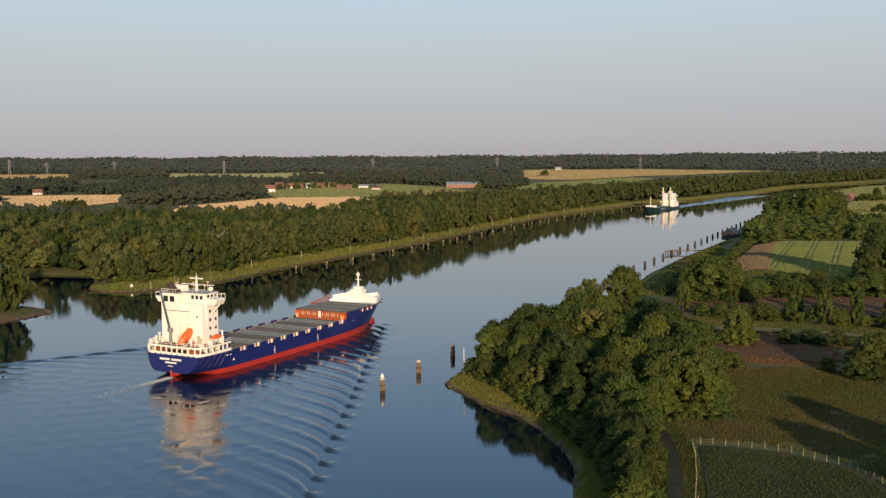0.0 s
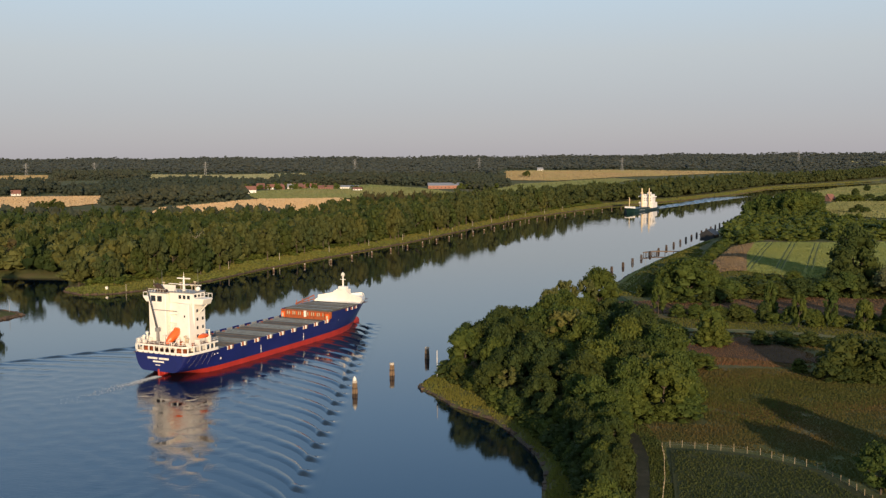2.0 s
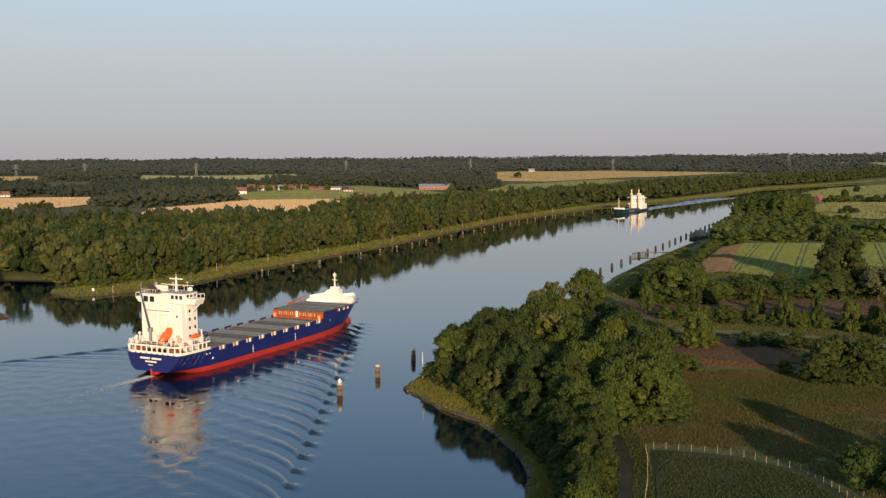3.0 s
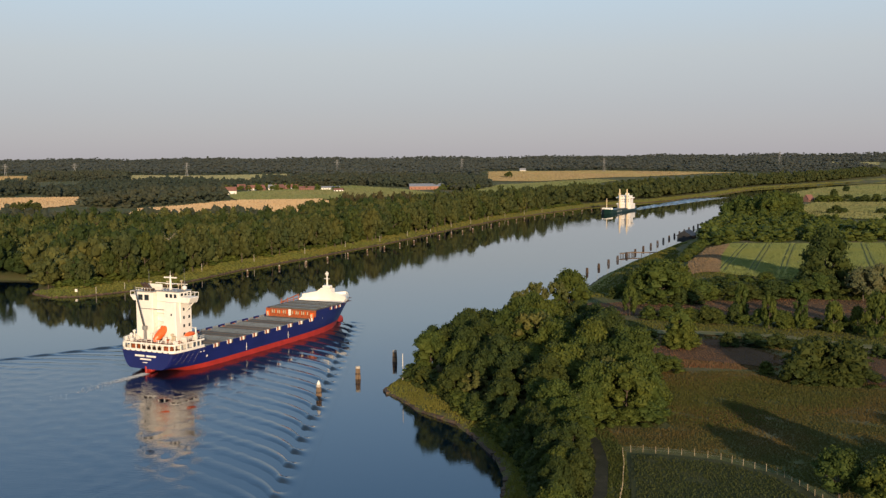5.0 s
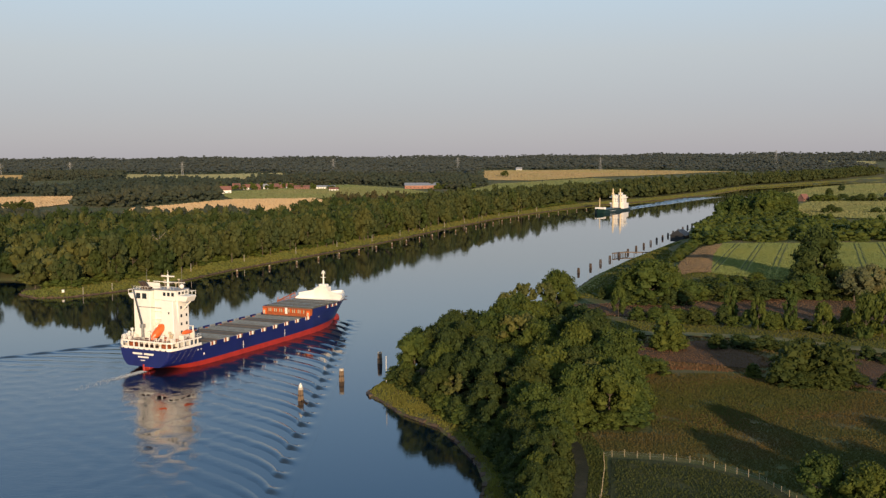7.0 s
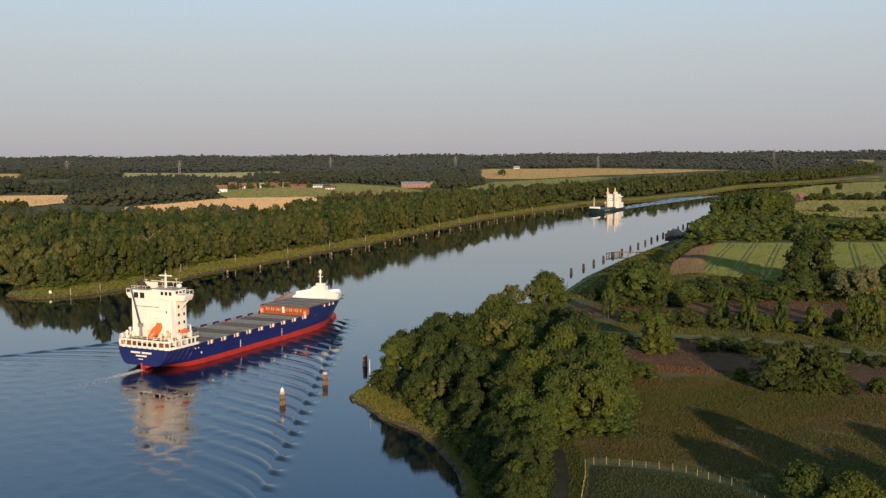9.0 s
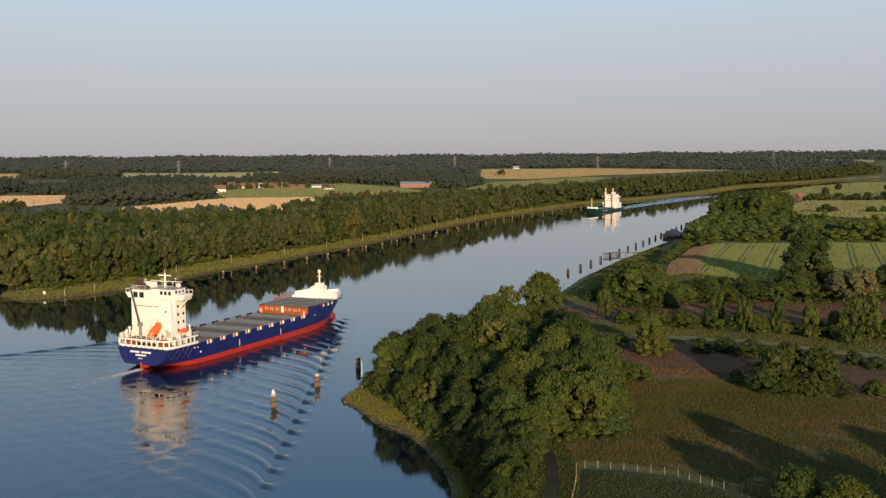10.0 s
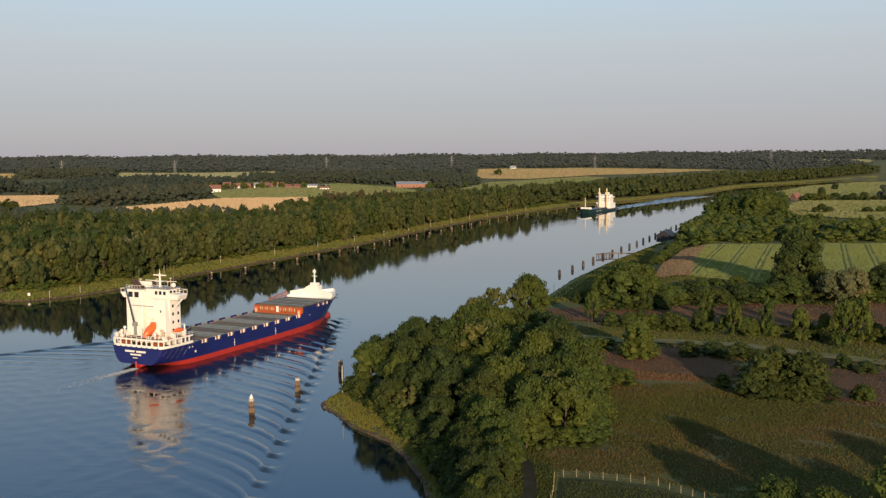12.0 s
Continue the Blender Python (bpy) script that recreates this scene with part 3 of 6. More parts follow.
for x, y in zip(*scatter([(98, 425), (116, 500), (138, 560), (160, 615), (166, 606), (140, 535), (122, 470), (126, 428), (190, 416), (232, 414), (230, 405), (118, 402)], 8.5, 33, 24)):
    k = rng.random()
    if k < 0.12:
        plant(NEAR, x, y, rng.uniform(7, 9), rng.uniform(8, 10), "leafy tree between embankment and corn field", group="embankment trees")
    else:
        plant(rng.choice([SHRUB, SHRUB, SHRUB_DARK]), x, y, rng.uniform(2.8, 5.5), rng.uniform(7, 11), "bushy scrub between embankment and corn field", "shrub", "embankment bushes", False)

# trees along the far bank: the front ones singly, the wood behind them as one growth
BANK = [(-172, 484), (-158, 476), (-146, 477), (-127, 499), (-110, 530), (-90, 589), (-58, 656), (-9, 766), (38, 891), (101, 1048), (170, 1177)]
for (ax, ay), (bx, by) in zip(BANK, BANK[1:]):
    n = max(1, round(math.hypot(bx - ax, by - ay) / (8.5 if by < 900 else 12)))
    for i in range(n):
        k = (i + rng.uniform(0, 1)) / n
        dx, dy = by - ay, -(bx - ax)
        q = rng.uniform(3, 12) / math.hypot(dx, dy)
        low = by < 500
        h = rng.uniform(12, 18) if low else rng.uniform(17, 23) if by < 700 else rng.uniform(20, 26)
        plant(MID, ax + (bx - ax) * k - dx * q, ay + (by - ay) * k - dy * q, h, h * rng.uniform(0.55, 0.75), "leafy bank-side tree on the far shore of the canal", group="bank trees")
FOREST = [(-150, 490), (-120, 535), (-96, 603), (-64, 685), (-18, 785), (28, 895), (85, 1030), (110, 1070), (30, 1075), (-60, 1060), (-90, 1040), (-100, 860), (-190, 850), (-310, 820), (-520, 830), (-620, 800), (-560, 640),
          (-420, 526), (-300, 547), (-222, 542), (-190, 535), (-178, 499)]
fx, fy = scatter(FOREST, 8.8, 11, 1.5)
pick = np.random.default_rng(21).uniform(0, 1, len(fx)) + 0.35 * np.sin(fx * 0.05) * np.cos(fy * 0.043)
for mat, lo, hi, tall, label in ((LEAF_BANK, 0.28, 0.80, 17.0, "dense mixed wood behind the far canal bank"), (LEAF_DARK, -9, 0.28, 18.5, "dark trees in the wood behind the bank"),
                                 (LEAF_PALE, 0.80, 1.10, 14.5, "paler trees in the wood behind the bank"), (LEAF_BROWN, 1.10, 9, 13.0, "brownish trees in the wood behind the bank")):
    m = (pick >= lo) & (pick < hi)
    wood("forest", (fx[m], fy[m]), tall, 13.0, mat, label, 12 + int(tall), 8, 110, 0.068)
wood("spruce_belt", scatter([(-88, 1062), (-60, 1125), (30, 1140), (70, 1200), (70, 1110), (10, 1066)], 8, 23, 10), 19.0, 10.0, LEAF_BROWN, "browned spruces behind the bank trees", 24, 8, 80, 0.08)
for x, y, h in ((-428, 1188, 13), (-437, 1192, 16), (-446, 1186, 14), (-455, 1190, 12)):
    plant(MID, x, y, h, h * 0.9, "leafy tree at the edge of the barley", group="field trees")
plant(NEAR_DARK, -97, 1062, 17, 17, "single dark round tree at the field's corner")
snag = tagged(part("dead_tree", trunk_bm(9, 9, 1.0), DEAD, None), "bare bleached dead tree in the wood", "tree")
snag.matrix_basis = pose(-128, 566, 3.0) @ Matrix.Diagonal((17, 17, 24, 1))

STRIP = [(70, 1005), (155, 1180), (228, 1310), (358, 1460), (505, 1680), (655, 1965), (1010, 2370), (1300, 2700), (1270, 2760), (960, 2420), (600, 2010), (410, 1740), (270, 1525), (150, 1350), (70, 1210), (-10, 1060)]
wood("tree_belt", scatter(STRIP, 11.5, 12, 12), 19.5, 15.0, LEAF_BANK, "belt of tall trees along the canal bank", 13, 6, 50, 0.11)
wood("spit_trees", scatter([(-176, 412), (-172, 396), (-178, 384), (-210, 360), (-330, 400), (-300, 440), (-195, 418)], 7.5, 14, 6), 19.0, 11.0, LEAF_DARK, "dark tall trees on the grassy point", 15, 14, 300, 0.07, "tall")
THICKET = [(184, 600), (207, 660), (222, 735), (268, 850), (300, 930), (350, 1030), (390, 1120), (405, 1100), (378, 970), (350, 850), (358, 805), (400, 780), (560, 765), (560, 700), (340, 604)]
wood("thicket", scatter(THICKET, 10.5, 16, 10), 9.0, 11.5, LEAF, "thick scrub and low wood along the canal", 17, 7, 70, 0.10, "shrub")
wood("copse", scatter([(300, 930), (340, 900), (400, 1000), (420, 1090), (370, 1050)], 9, 18, 8), 17.0, 13.0, LEAF, "clump of tall trees above the canal", 19, 9, 200, 0.08)
FAR_WOODS = [
    [(-560, 1620), (-345, 1650), (-330, 1780), (-300, 2050), (-480, 2300), (-640, 2200), (-640, 1750)],
    [(-640, 1250), (-600, 1330), (-660, 1500), (-900, 1500), (-820, 1250)],
    [(-900, 1650), (-640, 1640), (-640, 1760), (-760, 2100), (-1000, 2150), (-1100, 1900)],
    [(-440, 1350), (-350, 1290), (-255, 1500), (-300, 1640), (-420, 1620), (-430, 1400)],
    [(-320, 1960), (-120, 2060), (20, 1900), (60, 1800), (110, 1850), (170, 2040), (170, 2300), (60, 2400), (-330, 2380)],
    [(78, 1790), (112, 1760), (165, 1930), (120, 2010), (75, 1900)],
    [(980, 1930), (1150, 2080), (1500, 2400), (2200, 3000), (2200, 2700), (1500, 2150), (1100, 1850)],
    [(628, 1290), (720, 1345), (790, 1340), (690, 1262)],
    [(-885, 2420), (-668, 2415), (-785, 2880), (-1035, 2820)],
    [(-720, 1060), (-520, 1070), (-400, 1010), (-300, 930), (-130, 950), (-112, 870), (-330, 842), (-560, 845), (-720, 900)],
]
for i, poly in enumerate(FAR_WOODS):
    wood("far_wood", scatter(poly, 16.0, 40 + i, 12), 17.0, 15.5, LEAF_MIDDLE, "distant wood between the fields", 50 + i, 6, 10, 0.10, "shrub")
CLEARING = [(1330, 3250), (1560, 3300), (1760, 3750), (1480, 3720)]
RIDGE = [(-3100, 2900), (-1300, 2850), (-780, 2900), (-340, 2900), (-250, 2450), (170, 2400), (215, 2880), (540, 3060), (900, 2780), (1000, 2550), (1400, 2900), (1500, 3500), (2600, 3900), (3100, 4900), (-3100, 4900)]
rx, ry = scatter(RIDGE, 30, 70, 20)
m = (np.abs(rx) < 0.49 * ry + 40) & ~inside(CLEARING, rx, ry)
wood("ridge_wood", (rx[m], ry[m]), 18.0, 29.0, LEAF_HAZE, "wooded ridge on the horizon", 71, 3, 7, 0.10)
field("field_16", CLEARING, PASTURE, "pale field in a gap of the distant woods", FAR)


# ---- the container ship ----
HULL_BLUE = plain("hull_blue", (0.011, 0.017, 0.12), 0.35, 0, 0.3, 0.15)
BOOT_RED = plain("antifouling_red", (0.44, 0.032, 0.022), 0.55, 0, 0.35, 0.2)
SHIP_WHITE = plain("ship_white", (0.86, 0.80, 0.70), 0.45, 0, 0.12, 0.4)
CREAM_PAINT = plain("cream_paint", (0.62, 0.50, 0.33), 0.6, 0, 0.3, 0.8)
RUST = plain("red_oxide", (0.40, 0.10, 0.03), 0.7, 0, 0.4, 0.8)
HATCH = plain("hatch_grey_green", (0.12, 0.115, 0.095), 0.6, 0, 0.45, 0.35)
HATCH_PALE = plain("hatch_pale_green", (0.30, 0.34, 0.33), 0.6, 0, 0.4, 0.35)
CAP_BROWN = plain("faded_brown", (0.20, 0.12, 0.07), 0.8, 0, 0.4, 0.5)
DECK = plain("deck_red_brown", (0.14, 0.05, 0.03), 0.8, 0, 0.4, 0.5)
ORANGE = plain("lifeboat_orange", (0.80, 0.13, 0.02), 0.4, 0, 0.15, 1.0)
BLACK = plain("soot_black", (0.02, 0.02, 0.022), 0.6, 0, 0.3, 1.0)
SOOT_BROWN = plain("soot_brown", (0.055, 0.032, 0.022), 0.7, 0, 0.4, 1.0)
GREY = plain("galvanised_grey", (0.30, 0.30, 0.29), 0.5, 0.3, 0.3, 1.0)
WINDOW, _n, _l, _b = material("dark_window_glass", 0.08)
_b.inputs["Base Color"].default_value = (0.02, 0.025, 0.03, 1)
SY = [0, 0.5, 1.2, 3, 6, 9, 12, 16, 22, 40, 60, 72, 80, 88, 92, 95, 98, 101, 104, 107, 109.5, 112, 114]


def ship_width(y, z):
    """Half breadth of the hull at a height."""
    top = np.interp(y, [0, 0.5, 1.2, 3, 8, 86, 93, 99, 104, 109, 112, 114], [9.2, 9.8, 10.2, 10.6, 10.9, 10.9, 10.6, 9.4, 7.2, 4.0, 1.8, 0.12])
    wl = np.interp(y, [0, 6, 12, 18, 24, 72, 82, 90, 97, 102, 105, 114], [3.5, 6.0, 9.0, 10.5, 10.9, 10.9, 9.8, 7.4, 4.3, 1.8, 0.4, 0.05])
    low = ship_low(y)
    k = np.clip((z - low) / (ship_top(y) - low), 0, 1)
    p = np.interp(y, [0, 12, 24, 75, 102, 114], [0.26, 0.38, 0.6, 0.6, 1.25, 1.2])
    return wl + (top - wl) * k ** p


def ship_low(y):
    return np.interp(y, [0, 3, 6, 9, 14, 104, 107, 110.5, 114], [1.25, 0.9, 0.3, -0.6, -2.5, -2.5, 1.2, 5.0, 9.0])


def ship_top(y):
    return np.interp(y, [0, 13.4, 14.0, 74.6, 75.6, 95, 114], [6.4, 6.4, 5.45, 5.45, 8.9, 9.1, 9.6])


def boot(y):
    return float(np.interp(y, [0, 12, 60, 100, 114], [1.35, 1.5, 1.75, 2.5, 3.0]))


def shell(lo, hi, levels, ys, end=True):
    """The hull's skin between two heights given as functions of y, closed across at the ends."""
    bm = bmesh.new()
    rows = []
    for y in ys:
        a, b = lo(y), max(hi(y), lo(y) + 0.02)
        zs = [a + (b - a) * (i / levels) ** 1.7 for i in range(levels + 1)]
        rows.append([bm.verts.new((float(ship_width(y, z)) * side, y - (0.0 if y > 1 else 0.10 * (zs[-1] - z)), z)) for side in (-1, 1) for z in (zs[::-1] if side < 0 else zs)])
    for p, q in zip(rows, rows[1:]):
        for i in range(len(p) - 1):
            bm.faces.new((p[i], q[i], q[i + 1], p[i + 1]))
    for r in (rows[0], rows[-1][::-1]):
        if end:
            bm.faces.new(r)
    for f in bm.faces:
        f.smooth = len(f.verts) == 4
    bmesh.ops.recalc_face_normals(bm, faces=bm.faces[:])
    return bm


ship = new("container_ship")
tagged(ship, "blue and red container ship with bare hatches and white deckhouse", "ship")
hull = part("hull", shell(lambda y: max(float(ship_low(y)), boot(y) - 0.004), ship_top, 9, sorted(SY + [13.4, 14.0, 74.6, 75.6])), HULL_BLUE, ship, "dark blue painted hull")
part("boot_topping", shell(ship_low, lambda y: min(boot(y), float(ship_top(y))), 4, [y for y in SY if ship_low(y) < boot(y)]), BOOT_RED, ship, "red underwater paint above the waterline")
bm = bmesh.new()
bmesh.ops.create_uvsphere(bm, u_segments=14, v_segments=9, radius=1.0)
for v in bm.verts:
    v.co = Vector((v.co.x * 2.0, v.co.y * 6.0 + 104.6, v.co.z * 2.5 + 0.3))
part("bulbous_bow", bm, BOOT_RED, ship, "red bulbous bow half out of the water")
part("rudder", boxes(((-0.35, -0.6, -3), (0.35, 3.0, 2.1)), ((-1.3, 0.6, 0.4), (1.3, 3.4, 1.75)), bevel=0.15), BOOT_RED, ship)
part("main_deck", boxes(((-10.5, 12.5, 5.2), (10.5, 75.0, 5.35))), DECK, ship)
part("forward_deck", boxes(((-10.3, 75.2, 8.5), (10.3, 96, 8.6)), ((-8.4, 96, 8.6), (8.4, 104, 8.7)), ((-4.5, 104, 8.7), (4.5, 111, 8.75))), DECK, ship)
# ship's-side pale streaks, built as thin rods, and marks at the stern quarter
for y in (2.2, 4.4, 6.6, 8.8, 11.0):
    bm = bmesh.new()
    for i in range(6):
        z0, z1 = 6.2 - i * 0.6, 5.6 - i * 0.6
        rod(bm, (float(ship_width(y - i * .35, z0)) + 0.02, y - i * .35, z0), (float(ship_width(y - (i + 1) * .35, z1)) + 0.02, y - (i + 1) * .35, z1), 0.02, 0.02, 5)
    part("diagonal_streak", bm, GREY, hull)
for y, z, s in ((11.6, 5.2, 0.2), (13.0, 5.2, 0.2), (14.4, 3.5, 0.3)):
    part("hull_mark", boxes(((float(ship_width(y, z)) - 0.05, y - s, z - s), (float(ship_width(y, z)) + 0.05, y + s, z + s))), SHIP_WHITE, hull, "white painted mark")
for y in (34, 57.5):
    part("draught_scale", boxes(((10.85, y - 0.08, 1.8), (10.95, y + 0.08, 4.2)), ((10.85, y - 0.4, 2.9), (10.95, y + 0.4, 3.05))), SHIP_WHITE, hull, "white draught marks")
# name on the transom, as plain bars
for i in range(13):
    if i != 6:
        part("name_bar", boxes(((-4.2 + i * 0.62, -0.32, 4.85), (-3.74 + i * 0.62, 0.1, 5.4))), SHIP_WHITE, hull, "white lettering bar")
for i in range(7):
    part("name_bar", boxes(((-2.1 + i * 0.6, -0.42, 3.95), (-1.66 + i * 0.6, 0.0, 4.4))), SHIP_WHITE, hull, "white lettering bar")
part("name_bar", boxes(((-1.1, -0.5, 3.1), (0.6, -0.06, 3.3))), SHIP_WHITE, hull, "white lettering bars")

# poop: bulwark, posts and upper rail round the stern
POOP = [(-10.7, 13.5), (-10.75, 8), (-10.5, 3), (-9.9, 1.0), (-8.6, 0.1), (-4, 0.0), (0, 0.0), (4, 0.0), (8.6, 0.1), (9.9, 1.0), (10.5, 3), (10.75, 8), (10.7, 13.5)]


def band(z0, z1, thick=0.18, grow=1.0):
    bm = bmesh.new()
    rows = []
    for x, y in POOP:
        o = Vector((x, y - 6 if abs(x) < 9 else 0, 0)).normalized() * thick
        rows.append([bm.verts.new(p) for p in ((x * grow, y, z0), (x * grow, y, z1), (x * grow - o.x, y - o.y, z1), (x * grow - o.x, y - o.y, z0))])
    for a, b in zip(rows, rows[1:]):
        for i in range(4):
            bm.faces.new((a[i], b[i], b[(i + 1) % 4], a[(i + 1) % 4]))
    bm.faces.new(rows[0])
    bm.faces.new(rows[-1][::-1])
    bmesh.ops.recalc_face_normals(bm, faces=bm.faces[:])
    return bm


part("stern_bulwark", band(6.3, 7.15), SHIP_WHITE, ship, "white bulwark round the stern")
part("upper_coaming", band(8.55, 9.05), SHIP_WHITE, ship, "white edge of the upper deck")
part("poop_deck", boxes(((-10.3, 0.4, 6.2), (10.3, 13.5, 6.32))), DECK, ship)
part("upper_deck", boxes(((-10.4, 2.4, 8.75), (10.4, 13.4, 8.9)), ((-8.4, 0.3, 8.75), (8.4, 2.4, 8.9))), DECK, ship)
for (ax, ay), (bx, by) in zip(POOP, POOP[1:]):
    n = max(1, round(math.hypot(bx - ax, by - ay) / 2.2))
    for i in range(n):
        k = i / n
        x, y = (ax + (bx - ax) * k) * 0.99, ay + (by - ay) * k + 0.1
        part("deck_post", boxes(((x - .16, y - .16, 7.1), (x + .16, y + .16, 8.6))), SHIP_WHITE, ship)
bm = bmesh.new()
for (ax, ay), (bx, by) in zip(POOP, POOP[1:]):
    for z in (9.55, 10.05):
        rod(bm, (ax * .985, ay + .15, z), (bx * .985, by + .15, z), 0.05, 0.05, 5)
    n = max(1, round(math.hypot(bx - ax, by - ay) / 1.6))
    for i in range(n):
        k = i / n
        rod(bm, ((ax + (bx - ax) * k) * .985, ay + (by - ay) * k + .15, 9.0), ((ax + (bx - ax) * k) * .985, ay + (by - ay) * k + .15, 10.05), 0.05, 0.05, 5)
part("guard_rail", bm, SHIP_WHITE, ship, "white tubular guard rail")

# deckhouse
house = part("deckhouse", boxes(((-7.9, 7.2, 6.3), (7.2, 12.2, 20.6)), bevel=0.12), SHIP_WHITE, ship, "white deckhouse six decks high")
part("funnel_casing", boxes(((-8.1, 5.0, 8.9), (-1.6, 8.0, 23.4)), bevel=0.15), SHIP_WHITE, ship, "white funnel casing")
bm = bmesh.new()
box(bm, (2.4, 5.6, 8.9), (6.6, 8.0, 20.6), 0.12)
for v in bm.verts:
    if v.co.z < 10:
        v.co.x += 1.0 if v.co.x > 5 else -0.2
        v.co.y -= 1.0 if v.co.y < 7 else 0
part("stair_tower", bm, SHIP_WHITE, ship, "white stair tower with flared foot")
bm = bmesh.new()
box(bm, (-8.9, 6.2, 8.9), (-7.8, 8.4, 17.5), 0.1)
for v in bm.verts:
    if v.co.z > 14 and v.co.x < -8.4:
        v.co.x += 0.8
part("buttress", bm, SHIP_WHITE, ship)
bridge = part("wheelhouse", boxes(((-1.4, 6.6, 20.6), (7.2, 12.4, 23.6)), ((-7.8, 7.8, 20.6), (-1.4, 12.4, 23.6)), bevel=0.1), SHIP_WHITE, ship, "white wheelhouse")
for side in (-1, 1):
    bm = bmesh.new()
    box(bm, (min(side * 7.0, side * 11.0), 7.0, 20.3), (max(side * 7.0, side * 11.0), 11.4, 22.2), 0.25)
    for v in bm.verts:
        if v.co.z < 21 and abs(v.co.x) > 10:
            v.co.x *= 0.94
    wing = part("bridge_wing", bm, SHIP_WHITE, ship, "white open bridge wing")
    bm = bmesh.new()
    for y in (7.6, 9.4, 11.2):
        rod(bm, (side * 10.8, y, 22.3), (side * 10.8, y, 23.5), 0.07, 0.07, 5)
    for y in (7.6, 11.2):
        rod(bm, (side * 8.4, y, 23.4), (side * 10.8, y, 23.4), 0.07, 0.07, 5)
        rod(bm, (side * 9.5, y, 22.3), (side * 9.5, y, 23.4), 0.06, 0.06, 5)
    rod(bm, (side * 10.8, 7.6, 23.4), (side * 10.8, 11.2, 23.4), 0.07, 0.07, 5)
    part("wing_rail", bm, SHIP_WHITE, wing)
for x in (-6.2, -3.8):
    part("window", boxes(((x - 0.85, 4.94, 20.9), (x + 0.85, 5.06, 22.6)), bevel=0.03), WINDOW, house)
for x in (2.6, 4.2, 5.8):
    part("window", boxes(((x - 0.5, 6.53, 21.9), (x + 0.5, 6.65, 23.0)), bevel=0.03), WINDOW, bridge)
for y in (8.0, 9.6, 11.2):
    part("window", boxes(((7.14, y - 0.5, 22.4), (7.26, y + 0.5, 23.2)), bevel=0.03), WINDOW, bridge)
for z in (10.4, 12.9, 15.4, 17.9):
    for y in (8.6, 11.0):
        part("window", boxes(((7.14, y - 0.38, z), (7.26, y + 0.38, z + 0.9)), bevel=0.03), WINDOW, house)
for z in (11.6, 14.1, 16.6):
    part("window", boxes(((5.0, 5.25, z), (5.5, 5.62, z + 0.7)), bevel=0.03), WINDOW, house)
    part("platform", boxes(((-1.6, 6.2, z + 0.3), (2.7, 7.3, z + 0.45))), SHIP_WHITE, house)
part("ledge", boxes(((-6.5, 4.86, 18.3), (2.6, 5.1, 18.5))), GREY, house)
part("roof_edge", boxes(((-8.2, 4.95, 23.4), (-1.4, 8.0, 23.7)), ((-1.4, 6.5, 23.6), (7.3, 12.5, 23.85))), GREY, house)
bm = bmesh.new()
for x, y, r in ((-3.6, 6.4, 0.62), (-2.4, 6.2, 0.42), (-4.8, 6.5, 0.3)):
    rod(bm, (x, y, 23.5), (x - 1.1, y - 1.4, 26.2), r, r * 0.9, 10)
part("exhaust_pipe", bm, SOOT_BROWN, ship, "sooty brown exhaust pipes")
part("wind_screen", boxes(((-6.4, 8.8, 23.7), (-1.0, 9.0, 25.5)), ((-6.4, 12.0, 25.3), (6.0, 12.2, 25.5))), SHIP_WHITE, ship)
bm = bmesh.new()
rod(bm, (1.6, 9.6, 23.7), (1.6, 9.6, 28.2), 0.45, 0.22, 8)
box(bm, (-0.8, 9.4, 27.4), (4.0, 9.8, 27.75))
box(bm, (0.2, 8.9, 25.6), (3.0, 10.3, 25.8))
rod(bm, (1.6, 9.6, 28.0), (1.6, 9.6, 29.4), 0.08, 0.05, 5)
part("radar_mast", bm, SHIP_WHITE, ship, "white radar mast")
bm = bmesh.new()
rod(bm, (6.2, 10.5, 23.8), (6.2, 10.5, 30.5), 0.06, 0.03, 5)
rod(bm, (-7.6, 10.5, 23.6), (-7.6, 10.5, 29.5), 0.06, 0.03, 5)
part("aerial", bm, GREY, ship)
bm = bmesh.new()
bmesh.ops.create_icosphere(bm, subdivisions=2, radius=0.75, matrix=Matrix.Translation((6.4, 10.2, 24.6)))
part("satellite_dome", bm, SHIP_WHITE, ship)
bm = bmesh.new()
for x in np.arange(-1.0, 7.3, 1.2):
    rod(bm, (x, 6.6, 23.8), (x, 6.6, 24.8), 0.04, 0.04, 4)
rod(bm, (-1.4, 6.6, 24.8), (7.2, 6.6, 24.8), 0.05, 0.05, 4)
part("roof_rail", bm, SHIP_WHITE, ship)
# lifeboat on its slip, rescue boat, stores crane
boat = Matrix.Translation((2.6, 3.4, 11.4)) @ Euler((radians(40), 0, radians(-14))).to_matrix().to_4x4()
bm = bmesh.new()
bmesh.ops.create_uvsphere(bm, u_segments=12, v_segments=10, radius=1.0)
for v in bm.verts:
    v.co = boat @ Vector((v.co.x * 1.2, v.co.y * 3.3, max(v.co.z * 1.25, -1.0)))
lifeboat = part("lifeboat", bm, ORANGE, ship, "orange enclosed free-fall lifeboat")
part("boat_cabin", box(bmesh.new(), (-0.6, 1.3, 0.7), (0.6, 2.3, 1.3), 0.2, boat), ORANGE, lifeboat)
bm = bmesh.new()
